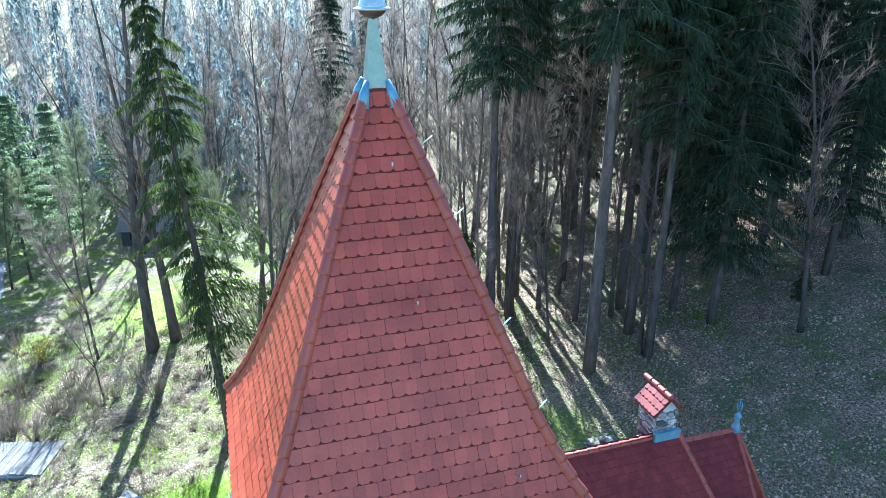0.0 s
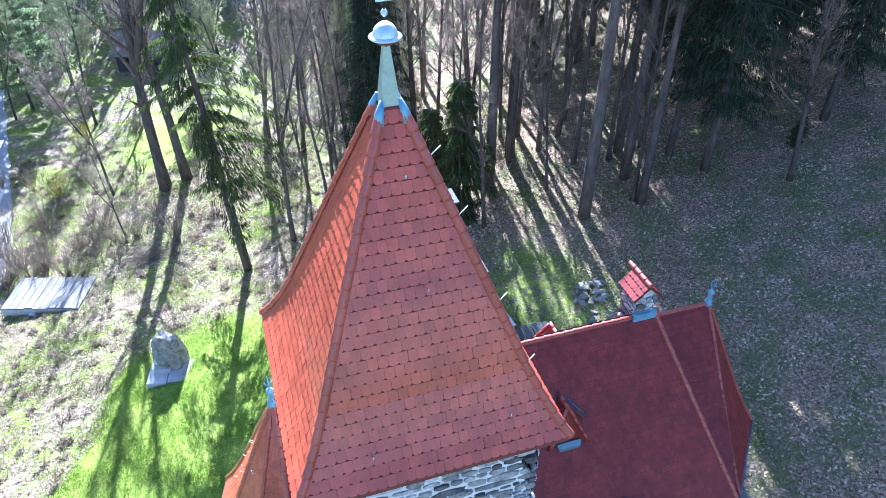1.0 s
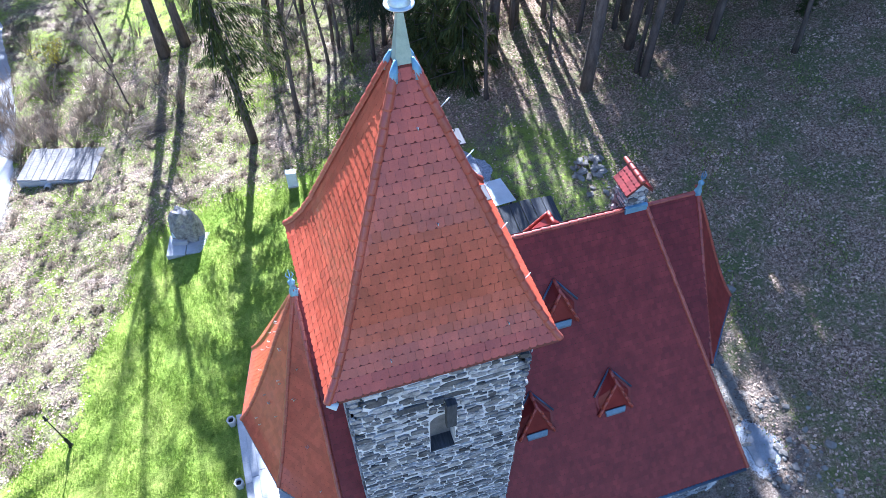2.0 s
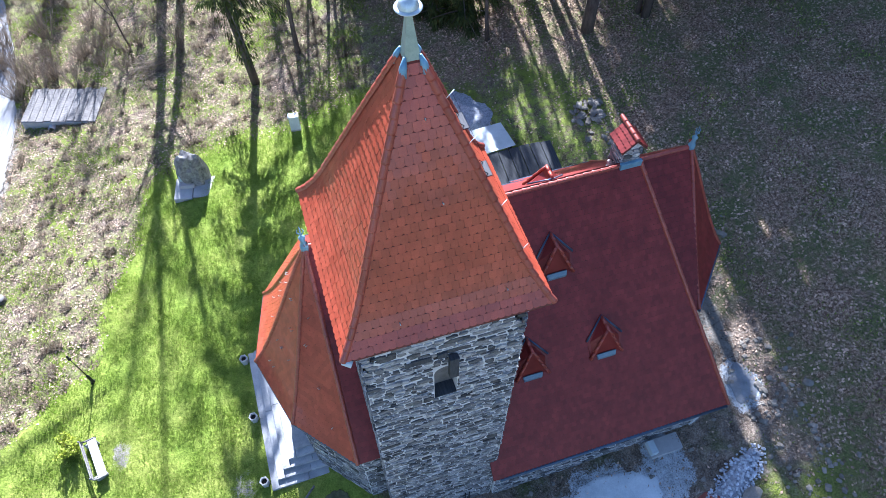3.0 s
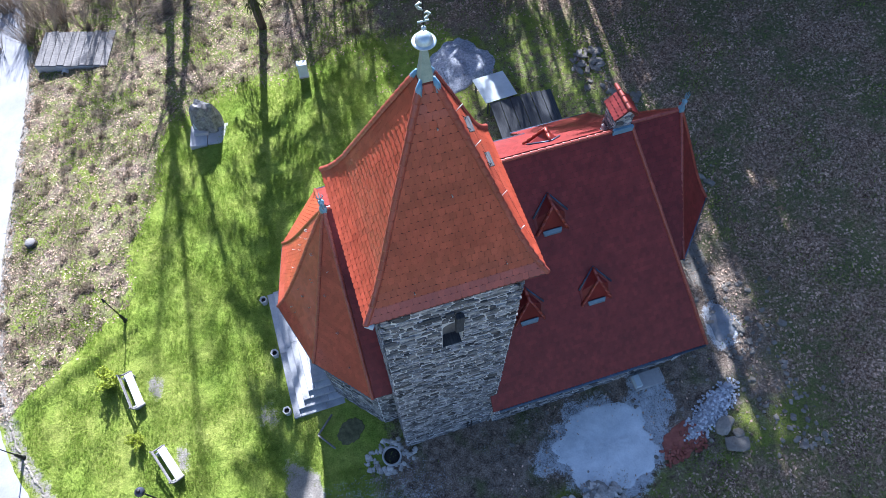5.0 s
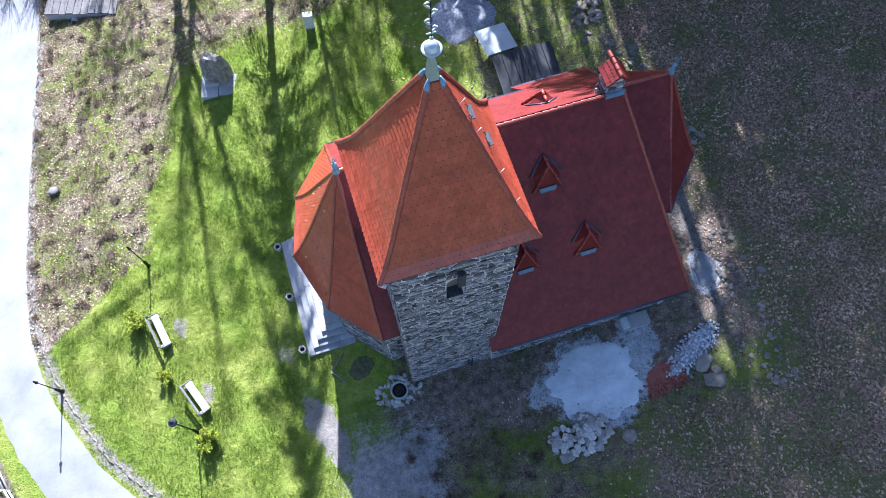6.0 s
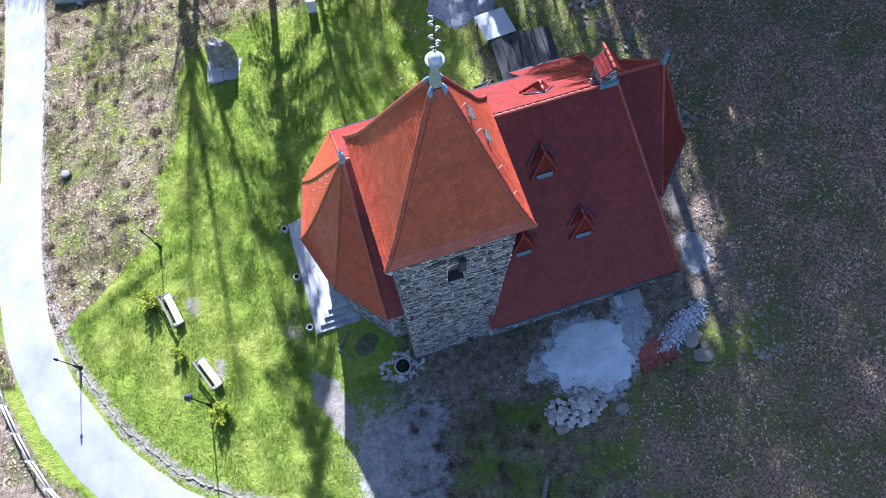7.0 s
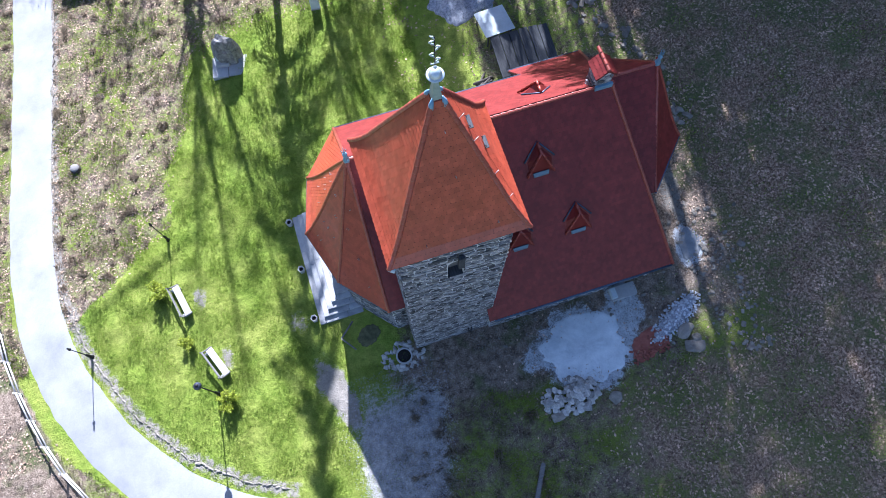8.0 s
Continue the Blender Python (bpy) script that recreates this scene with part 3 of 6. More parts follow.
for sx, sy in ((-1, -1), (1, -1), (1, 1), (-1, 1)):
    ridge_row([(sx * h, sy * h, z) for h, z in TOWER_PROFILE[:-1]], tower_roof, 0.325)

# spire: sheet-metal cap, hemisphere with brim, vane
spire = new("spire")
spire.parent = church
spire["label"] = "weathered sheet-metal spire cap with domed ball"
bm = bmesh.new()
prev = None
for h, z in ((0.215, 25.18), (0.175, 25.32), (0.145, 25.52), (0.100, 25.92), (0.052, 26.36)):
    ring = [bm.verts.new((sx * h, sy * h, z)) for sx, sy in ((-1, -1), (1, -1), (1, 1), (-1, 1))]
    if prev:
        for i in range(4):
            bm.faces.new((prev[i], prev[(i + 1) % 4], ring[(i + 1) % 4], ring[i]))
    prev = ring
bm.faces.new(prev)
part("cap", bm, PATINA, spire, "grey-green weathered metal cap")
for sx, sy in ((-1, -1), (1, -1), (1, 1), (-1, 1)):
    bar("hip_cap", [(sx * 0.245, sy * 0.245, 25.12), (sx * 0.205, sy * 0.205, 25.30), (sx * 0.155, sy * 0.155, 25.50)], [0.092, 0.08, 0.03], BLUE, spire, 10, "pale blue sheet-metal hip end")
BOWL = surface("tarnished_brown_sheet", (0.055, 0.035, 0.030), (0.14, 0.085, 0.07), 4, 25, 0.5, 0.4, 0.1)
dome = part("dome", lathe([(0.02, 26.7), (0.07, 26.69), (0.13, 26.65), (0.175, 26.59), (0.20, 26.51), (0.205, 26.485)][::-1], 24), ZINC, spire, "polished pale metal dome")
part("brim", lathe([(0.20, 26.46), (0.255, 26.455), (0.265, 26.47), (0.255, 26.485), (0.20, 26.495)], 24), ZINC, dome)
part("bowl", lathe([(0.05, 26.31), (0.06, 26.34), (0.13, 26.37), (0.185, 26.42), (0.205, 26.465)], 24), BOWL, spire, "dark brown underside of the ball")
PALE_PATINA = surface("pale_green_sheet", (0.38, 0.47, 0.44), (0.60, 0.68, 0.64), 4, 25, 0.5, 0.2, 0.1)
vane = new("vane")
vane.parent = spire
bar("rod", [(0, 0, 26.75), (0, 0, 28.2)], 0.016, IRON, vane)
part("knob", lathe([(0.02, 26.78), (0.05, 26.81), (0.055, 26.85), (0.02, 26.89)], 10), ZINC, vane)
bar("arm", [(-0.12, 0, 27.02), (0.12, 0, 27.02)], 0.02, PALE_PATINA, vane)
for i in range(4):
    z, d = 27.05 + i * 0.27, (-1) ** i
    bar("scroll", [(0.0, 0, z), (0.09 * d, 0.02, z + 0.05), (0.13 * d, 0.0, z + 0.14), (0.07 * d, -0.02, z + 0.22), (0.02 * d, 0.0, z + 0.17)], [0.022, 0.03, 0.034, 0.026, 0.012], PALE_PATINA, vane, 6)
bar("leaf", [(0, 0, 28.1), (-0.05, 0, 28.2), (-0.13, 0, 28.28)], [0.02, 0.035, 0.008], PALE_PATINA, vane, 6)

# tower walls with a belfry opening in each side
TW = 2.3
tower = new("tower")
tower.parent = church
tower["label"] = "tall square tower of coursed grey rubble"


def rubble(name, origin, right, up, width, tall, parent, holes=(), singles=0, single_from=0.0, seed=1, taper=None):
    """Coursed rubble on one wall face: proud stones over a mortar bed. holes: (u0, v0, u1, v1)."""
    rg = random.Random(seed)
    right, up, origin = Vector(right), Vector(up), Vector(origin)
    out = right.cross(up)
    m = Matrix((right, up, out)).transposed().to_4x4()
    verts, faces, count = [], [], 0
    v = 0.02
    shapes = STONE_SHAPES
    while v < tall - 0.06:
        h = min(rg.choice((0.10, 0.12, 0.15, 0.19, 0.25)), tall - v)
        u = rg.uniform(-0.2, 0.0)
        while u < width:
            w = (0.09 + h * rg.uniform(0.6, 2.0)) * (1.7 if rg.random() < 0.15 else 1.0)
            hh = h
            a, b = max(u, 0.0), min(u + w, width)
            u += w
            if b - a < 0.09:
                continue
            if any(a < x1 and b > x0 and v < y1 and v + hh > y0 for x0, y0, x1, y1 in holes):
                for x0, y0, x1, y1 in holes:
                    if v < y1 and v + hh > y0:
                        if a < x0 < b:
                            b = x0
                        elif a < x1 < b:
                            a = x1
                        elif a >= x0 and b <= x1:
                            b = a
                if b - a < 0.08:
                    continue
            depth = rg.uniform(0.012, 0.06)
            hh = h * rg.uniform(0.78, 1.22)
            du, dv = rg.uniform(-0.015, 0.015), rg.uniform(-0.05, 0.05)
            shp = rg.choice(shapes)
            if singles and v >= single_from and count < singles:
                count += 1
                s = new("stone", shp)
                mm = m.copy()
                mm.translation = origin + right * (a + du) + up * (v + dv)
                s.matrix_basis = mm @ Matrix.Diagonal((b - a - 0.028, hh - 0.024, depth, 1))
                s.parent = parent
                continue
            n = len(verts)
            for p in shp.vertices:
                verts.append(origin + right * (a + du + p.co.x * (b - a - 0.028)) + up * (v + dv + p.co.y * (hh - 0.024)) + out * (p.co.z * depth))
            faces.extend(tuple(i + n for i in f.vertices) for f in shp.polygons)
        v += h
    ob = raw(name, verts, faces, STONE, parent)
    ob["kind"] = "stuff"
    return ob


def stone_shapes(n=14):
    rg = random.Random(3)
    out = []
    for _ in range(n):
        outer, inner = [], []
        k = rg.choice((6, 7, 8))
        for i in range(k):
            a = 2 * math.pi * (i + rg.uniform(-0.22, 0.22)) / k + 0.4
            c, s = math.cos(a), math.sin(a)
            q = max(abs(c), abs(s))
            r = 0.5 * rg.uniform(0.90, 1.10)
            x, y = 0.5 + c / q * r, 0.5 + s / q * r
            outer.append((min(max(x, 0), 1), min(max(y, 0), 1), -0.6))
            inner.append((0.5 + (x - 0.5) * 0.92, 0.5 + (y - 0.5) * 0.88, rg.uniform(0.75, 1.15)))
        f = [tuple(range(k, 2 * k))] + [(i, (i + 1) % k, k + (i + 1) % k, k + i) for i in range(k)]
        me = bpy.data.meshes.new("stone")
        me.from_pydata(outer + inner, [], f)
        me.materials.append(STONE)
        out.append(me)
    return out


STONE_SHAPES = stone_shapes()


def wall_with_hole(name, origin, right, up, width, tall, thick, hole, parent):
    """A mortar wall with one round-headed opening right through it."""
    right, up, origin = Vector(right), Vector(up), Vector(origin)
    inw = -right.cross(up)
    bm = bmesh.new()
    u0, v0, u1, v1 = hole
    r = (u1 - u0) / 2
    arch = [(u0, v0), (u0, v1 - r)] + [((u0 + u1) / 2 - r * math.cos(math.pi * i / 8), v1 - r + r * math.sin(math.pi * i / 8)) for i in range(1, 8)] + [(u1, v1 - r), (u1, v0)]
    outer = [(0, 0), (0, v1 - r)] + [(width * i / 8 if 0 < i < 8 else 0, tall) for i in range(1, 8)] + [(width, v1 - r), (width, 0)]
    outer[0], outer[-1] = (0, 0), (width, 0)
    fr, bk = [], []
    for ring in (arch, outer):
        fr.append([bm.verts.new(origin + right * a + up * b) for a, b in ring])
        bk.append([bm.verts.new(origin + right * a + up * b + inw * thick) for a, b in ring])
    n = len(arch)
    for i in range(n - 1):
        bm.faces.new((fr[0][i], fr[1][i], fr[1][i + 1], fr[0][i + 1]))
        bm.faces.new((bk[0][i + 1], bk[1][i + 1], bk[1][i], bk[0][i]))
        bm.faces.new((fr[0][i], fr[0][i + 1], bk[0][i + 1], bk[0][i]))
    bm.faces.new((fr[0][0], fr[0][-1], fr[1][-1], fr[1][0]))
    bm.faces.new((bk[1][0], bk[1][-1], bk[0][-1], bk[0][0]))
    bm.faces.new((fr[0][-1], fr[0][0], bk[0][0], bk[0][-1]))
    return part(name, bm, MORTAR, parent, "lime-mortared rubble wall")


WALL_TOP = 19.05
for i, (ox, oy, rx, ry) in enumerate(((-TW, -TW, 1, 0), (TW, -TW, 0, 1), (TW, TW, -1, 0), (-TW, TW, 0, -1))):
    base = -0.6
    hole = (1.95, 14.0 - base, 2.66, 16.1 - base)
    w = wall_with_hole("tower_wall", (ox, oy, base), (rx, ry, 0), (0, 0, 1), 2 * TW, WALL_TOP - base, 0.55, hole, tower)
    rubble("stonework", (ox, oy, base), (rx, ry, 0), (0, 0, 1), 2 * TW, WALL_TOP - base - 0.03, tower, [hole],
           300 if i == 0 else 0, 15.0, 10 + i)
# lower chamber floor behind the openings
boxed("belfry_floor", -TW + 0.5, -TW + 0.5, 12.6, TW - 0.5, TW - 0.5, 12.8, WOOD_DARK, tower)
boxed("shutter", 0.04, -TW - 0.26, 15.75, 0.31, -TW - 0.07, 16.95, WOOD_DARK, tower, 0.015, "dark boarded sound louvre above the belfry opening")
# Unseen boards shut the other three openings to keep the belfry dark.
for turn in (90, 180, 270):
    boxed("louvre", -0.42, -TW + 0.12, 13.5, 0.42, -TW + 0.20, 15.5, WOOD_DARK, tower, 0.01, "dark board added to black out the belfry inside", Matrix.Rotation(radians(turn), 4, "Z"))
boxed("sill_board", -0.345, -TW - 0.015, 14.0, 0.355, -TW + 0.56, 14.05, WOOD_DARK, tower, 0.0, "dark board over the opening's sill")
# Board behind the south opening stands in for its dark inside.
boxed("louvre", -0.42, -TW + 0.42, 13.9, 0.42, -TW + 0.48, 16.2, WOOD_GREY, tower, 0.01, "dark board added to black out the belfry inside")
boxed("lintel", -1.18, -TW - 0.06, 16.82, -0.42, -TW + 0.02, 17.08, WOOD_DARK, tower, 0.015, "dark timber lintel set in the wall")
boxed("lintel", -0.26, -TW - 0.09, 16.86, 0.02, -TW + 0.02, 17.14, WOOD_DARK, tower, 0.02, "dark timber lintel set in the wall")
for x, w_ in ((0.95, 0.05), (1.15, 0.05)):
    boxed("iron_bracket", x, -TW - 0.14, 0.3, x + w_, -TW - 0.06, 1.5, IRON, tower, 0.005, "dark iron bracket on the wall's foot")
boxed("eaves_board", -2.42, -2.42, 18.84, 2.42, -2.30, 19.0, WOOD_DARK, tower)
# white gutter stub at the tower's corner
bar("gutter_end", [(-2.72, -2.66, 19.0), (-2.52, -2.78, 18.93)], 0.09, WHITE, tower, 10, "white gutter end")

# nave roof: long south plane, north plane with a lower stretch, and western polygon
nave_roof = new("nave_roof")
nave_roof.parent = church
nave_roof["label"] = "long steep roof of dark red scalloped tiles"


def verge_x(z):
    return 10.16 + (RIDGE_Z - z) * 0.329


def plane_pt(x, z, side):
    return Vector((x, RIDGE_Y + side * (RIDGE_Z - z) / PITCH, z))


nv, nf = [], []


def face(L, R, z0, z1, sag=0.0, parent=nave_roof):
    L, R = Edge(L), Edge(R)
    zs = sorted({q.z for q in L.p} | {q.z for q in R.p})
    v, f = slab(L, R, zs, 0.14)
    raw("roof_boarding", v, f, UNDER, parent)
    cover(L, R, z0, z1, nv, nf)


S_EAVE, W_EAVE = 4.16, 6.37
face([plane_pt(2.0, S_EAVE, -1), plane_pt(2.0, RIDGE_Z, -1)], [plane_pt(verge_x(S_EAVE), S_EAVE, -1), plane_pt(verge_x(RIDGE_Z), RIDGE_Z, -1)], S_EAVE, RIDGE_Z)
APEX = Vector((-3.05, RIDGE_Y, RIDGE_Z))
WEST = [(-3.28, plane_pt(0, W_EAVE, -1).y, W_EAVE), (-5.42, 1.33, W_EAVE), (-6.40, 4.55, W_EAVE), (-5.50, 7.80, W_EAVE), (-3.28, plane_pt(0, W_EAVE, 1).y, W_EAVE)]
HIPS = [curved(p, APEX, s) for p, s in zip(WEST, (0.0, 0.55, 0.8, 0.55, 0.0))]
face([Vector(p) for p in (HIPS[0][0], HIPS[0][-1])], [plane_pt(-2.0, W_EAVE, -1), plane_pt(-2.0, RIDGE_Z, -1)], W_EAVE, RIDGE_Z)
# middle stretch behind the tower, both sides of the ridge
face([plane_pt(-2.0, 10.3, -1), plane_pt(-2.0, RIDGE_Z, -1)], [plane_pt(2.0, 10.3, -1), plane_pt(2.0, RIDGE_Z, -1)], 10.3, RIDGE_Z)
face([plane_pt(8.4, W_EAVE, 1), plane_pt(8.4, RIDGE_Z, 1)], [Vector(HIPS[4][0]), Vector(HIPS[4][-1])], W_EAVE, RIDGE_Z)
face([plane_pt(verge_x(4.2), 4.2, 1), plane_pt(verge_x(RIDGE_Z), RIDGE_Z, 1)], [plane_pt(8.4, 4.2, 1), plane_pt(8.4, RIDGE_Z, 1)], 4.2, RIDGE_Z)
ob = shaded_soiled_edges(raw("tiling", nv, nf, TILE, nave_roof))
ob["kind"] = "stuff"
nv, nf = [], []
for a, b in ((1, 0), (2, 1), (3, 2), (4, 3)):
    zs = [p.z for p in HIPS[a]]
    face(HIPS[a], HIPS[b], W_EAVE, RIDGE_Z - 0.05)
# West hips take the warmer copy, lawn bounce light put into their colour.
ob = shaded_soiled_edges(raw("west_tiling", nv, nf, TILE_TOWER, nave_roof))
ob["kind"] = "stuff"
for hp in HIPS:
    ridge_row(hp, nave_roof, 0.36)
ridge_row([APEX, plane_pt(10.2, RIDGE_Z, 1)], nave_roof, 0.36)
ridge_row([plane_pt(verge_x(S_EAVE), S_EAVE, -1), plane_pt(verge_x(RIDGE_Z), RIDGE_Z, -1)], nave_roof, 0.36)
ridge_row([plane_pt(verge_x(4.2), 4.2, 1), plane_pt(verge_x(RIDGE_Z), RIDGE_Z, 1)], nave_roof, 0.36)

# chancel roof, slightly lower, with a five-sided end
chancel_roof = new("chancel_roof")
chancel_roof.parent = church
chancel_roof["label"] = "lower polygonal roof of dark red tiles"
C_EAVE, C_TOP = 7.0, 12.3
CE = Vector((13.4, 5.64, C_TOP))
CQ = [Vector((12.85, 0.75, C_EAVE)), Vector((15.5, 3.58, C_EAVE)), Vector((15.5, 7.70, C_EAVE)), Vector((12.85, 9.86, C_EAVE))]
CW0, CW1 = Vector((10.7, 0.75, C_EAVE)), Vector((10.2, 5.64, C_TOP))
CN0 = Vector((10.7, 9.86, C_EAVE))
nv, nf = [], []
CH = [curved(q, CE, s) for q, s in zip(CQ, (0.25, 0.5, 0.5, 0.25))]
zs = [p.z for p in CH[0]]
face([Edge([CW0, CW1]).at(z) for z in zs], [Vector((p.x, Edge([CW0, CW1]).at(p.z).y, p.z)) for p in CH[0]], C_EAVE, C_TOP, 0, chancel_roof)
for a, b in ((0, 1), (1, 2), (2, 3)):
    face(CH[a], CH[b], C_EAVE, C_TOP - 0.05, 0, chancel_roof)
face(CH[3], [Edge([CN0, CW1]).at(p.z) for p in CH[3]], C_EAVE, C_TOP, 0, chancel_roof)
ob = shaded_soiled_edges(raw("tiling", nv, nf, TILE, chancel_roof))
ob["kind"] = "stuff"
for hp in CH:
    ridge_row(hp, chancel_roof, 0.36)
ridge_row([CW1, CE], chancel_roof, 0.36)


# finials on the two roof ends
def finial(name, at, arms):
    f = new(name)
    f.parent = church
    f.location = at
    f.scale = (0.78, 0.78, 0.9)
    f["label"] = "pale blue sheet-metal finial with small ornament"
    part("body", lathe([(0.21, -0.25), (0.20, 0.05), (0.13, 0.18), (0.10, 0.40), (0.15, 0.48), (0.16, 0.56), (0.07, 0.64), (0.04, 0.72)], 12), BLUE, f)
    bar("rod", [(0, 0, 0.7), (0, 0, 1.25)], 0.018, BLUE, f)
    for k in range(arms):
        a = 2 * math.pi * k / arms
        bar("leaf", [(0, 0, 0.72), (0.16 * math.cos(a), 0.16 * math.sin(a), 0.95), (0.10 * math.cos(a), 0.10 * math.sin(a), 1.12)], [0.03, 0.026, 0.01], BLUE, f, 6)
    return f


finial("finial", APEX + Vector((0, 0, 0.1)), 4)
finial("finial", CE + Vector((0, 0, 0.1)), 4)

# gutters along the eaves
for a, b in zip(WEST, WEST[1:]):
    bar("gutter", [Vector(a) + Vector((0, 0, -0.05)), Vector(b) + Vector((0, 0, -0.05))], 0.075, GUTTER, nave_roof)
for a, b in ((plane_pt(2.3, S_EAVE, -1), plane_pt(13.2, S_EAVE, -1)), (CQ[0], CQ[1]), (CQ[1], CQ[2]), (plane_pt(8.4, 4.2, 1), plane_pt(13.2, 4.2, 1)), (plane_pt(-3.28, W_EAVE, 1), plane_pt(8.4, W_EAVE, 1))):
    d = Vector((0, -0.07 if a.y < 5 else 0.07, -0.06))
    bar("gutter", [a + d, b + d], 0.075, GUTTER, nave_roof)

# walls under the eaves
walls = new("nave_walls")
walls.parent = church
walls["label"] = "grey rubble walls of the nave and polygonal west end"


def wall_run(points, z1, base=-0.8, thick=0.5, seed=40):
    for i, (a, b) in enumerate(zip(points, points[1:])):
        a, b = Vector((*a, base)), Vector((*b, base))
        d = (b - a)
        ln = d.length
        d.normalize()
        out = d.cross(Vector((0, 0, 1)))
        bm = bmesh.new()
        c = [a, b, b - out * thick, a - out * thick]
        lo = [bm.verts.new(p) for p in c]
        hi = [bm.verts.new(p + Vector((0, 0, z1 - base))) for p in c]
        bm.faces.new(lo[::-1])
        bm.faces.new(hi)
        for k in range(4):
            bm.faces.new((lo[k], lo[(k + 1) % 4], hi[(k + 1) % 4], hi[k]))
        part("wall", bm, MORTAR, walls)
        rubble("stonework", a, d, (0, 0, 1), ln, z1 - base - 0.05, walls, seed=seed + i)


shrink = [(-3.1, -0.72), (-5.10, 1.55), (-5.98, 4.55), (-5.18, 7.60), (-3.1, 9.98)]
wall_run(list(reversed([(-2.3, -0.72)] + shrink + [(8.4, 9.98)])), W_EAVE - 0.1)
wall_run([(2.35, -2.45), (13.0, -2.45), (11.6, 4.6), (13.0, 11.7), (8.4, 11.7), (8.4, 9.98)], S_EAVE + 0.12, seed=60)
wall_run([(10.9, 1.15), (12.75, 1.15), (15.1, 3.75), (15.1, 7.45), (12.75, 9.5), (10.9, 9.5)], C_EAVE - 0.1, seed=80)
# gable wall between nave and chancel
raw("gable_wall", [(12.2, -2.0, 4.2), (12.2, 11.3, 4.2), (9.9, RIDGE_Y, 13.2), (11.9, -2.0, 4.2), (11.9, 11.3, 4.2), (9.6, RIDGE_Y, 13.2)],
    [(0, 1, 2), (5, 4, 3), (0, 2, 5, 3), (2, 1, 4, 5)], MORTAR, walls)


# dormers: small triangular roof vents
def dormer(x, z_sill, side):
    y = RIDGE_Y + side * (RIDGE_Z - z_sill) / PITCH
    d = new("dormer")
    d.parent = church
    d.location = (x, y, z_sill)
    d.rotation_euler = (0, 0, 0 if side < 0 else math.pi)
    d.location += Vector((0, side * 0.06, 0.06))
    d.scale = (1.08, 1.08, 1.06)
    d["label"] = "small triangular tiled roof vent with blue trim"
    FF, FA, VA, VF = Vector((0.60, 0, 0)), Vector((0, 0.40, 1.30)), Vector((0, 1.03, 1.30)), Vector((0.68, 0.45, 0.57))
    # tile-hung gable front leaning back
    raw("front", [(-0.55, 0.06, 0.05), (0.55, 0.06, 0.05), (0, 0.44, 1.2), (-0.55, 0.3, 0.05), (0.55, 0.3, 0.05), (0, 0.6, 1.2)],
        [(0, 1, 2), (5, 4, 3), (0, 2, 5, 3), (2, 1, 4, 5), (1, 0, 3, 4)], TILE, d)
    for s in (-1, 1):
        flip = Vector((s, 1, 1))
        q = [FA, FF * flip, VF * flip, VA]
        n = (q[1] - q[0]).cross(q[3] - q[0]).normalized()
        n = n if n.z > 0 else -n
        vv = [p - n * 0.05 for p in q] + [p + n * 0.03 for p in q]
        raw("roof_slope", vv, [(0, 1, 2, 3), (7, 6, 5, 4), (0, 4, 5, 1), (1, 5, 6, 2), (2, 6, 7, 3), (3, 7, 4, 0)], TILE, d)
        bar("blue_valley", [VA + Vector((0, 0.03, 0.05)), VF * flip + Vector((s * 0.05, 0.03, 0.06))], [0.03, 0.04], GUTTER, d, 6, "dark blue sheet-metal valley")
        for k in range(4):
            a_, b_ = FA.lerp(FF * flip, k / 4), FA.lerp(FF * flip, (k + 1.08) / 4)
            bar("verge_tile", [a_ + n * 0.04, b_ + n * 0.06], [0.05, 0.062], TILE_RIDGE, d, 7)
    for k in range(2):
        bar("ridge_cap", [FA.lerp(VA, k / 2) + Vector((0, -0.03, 0.05)), FA.lerp(VA, (k + 1) / 2) + Vector((0, 0, 0.04))], [0.068, 0.055], TILE_RIDGE, d, 8)
    raw("sill", [(-0.36, -0.07, 0.0), (0.36, -0.07, 0.0), (0.40, 0.04, 0.13), (-0.40, 0.04, 0.13), (-0.36, -0.07, -0.12), (0.36, -0.07, -0.12), (0.40, 0.1, 0.02), (-0.40, 0.1, 0.02)],
        [(0, 1, 2, 3), (7, 6, 5, 4), (0, 4, 5, 1), (1, 5, 6, 2), (2, 6, 7, 3), (3, 7, 4, 0)], SILL_SHEET, d, "blue-grey sheet-metal sill")
    bar("sill_edge", [(-0.38, 0.05, 0.14), (0.38, 0.05, 0.14)], 0.018, GUTTER, d, 6)
    return d


dormer(6.1, 10.75, -1)
dormer(7.75, 7.55, -1)
dormer(4.45, 7.55, -1)
dormer(7.3, 10.6, 1)

# chimney astride the ridge
chimney = new("chimney")
chimney.parent = church
chimney["label"] = "rubble-stone chimney with its own little tiled roof"
X0, X1, Y0, Y1 = 9.33, 10.07, 4.62, 5.50
boxed("shaft", X0 + 0.04, Y0 + 0.04, 12.4, X1 - 0.04, Y1 - 0.04, 14.55, MORTAR, chimney)
for i, (o, r, w) in enumerate((((X0, Y0, 12.6), (1, 0, 0), X1 - X0), ((X1, Y0, 12.6), (0, 1, 0), Y1 - Y0), ((X1, Y1, 12.6), (-1, 0, 0), X1 - X0), ((X0, Y1, 12.6), (0, -1, 0), Y1 - Y0))):
    rubble("stonework", o, r, (0, 0, 1), w, 1.9, chimney, seed=90 + i)
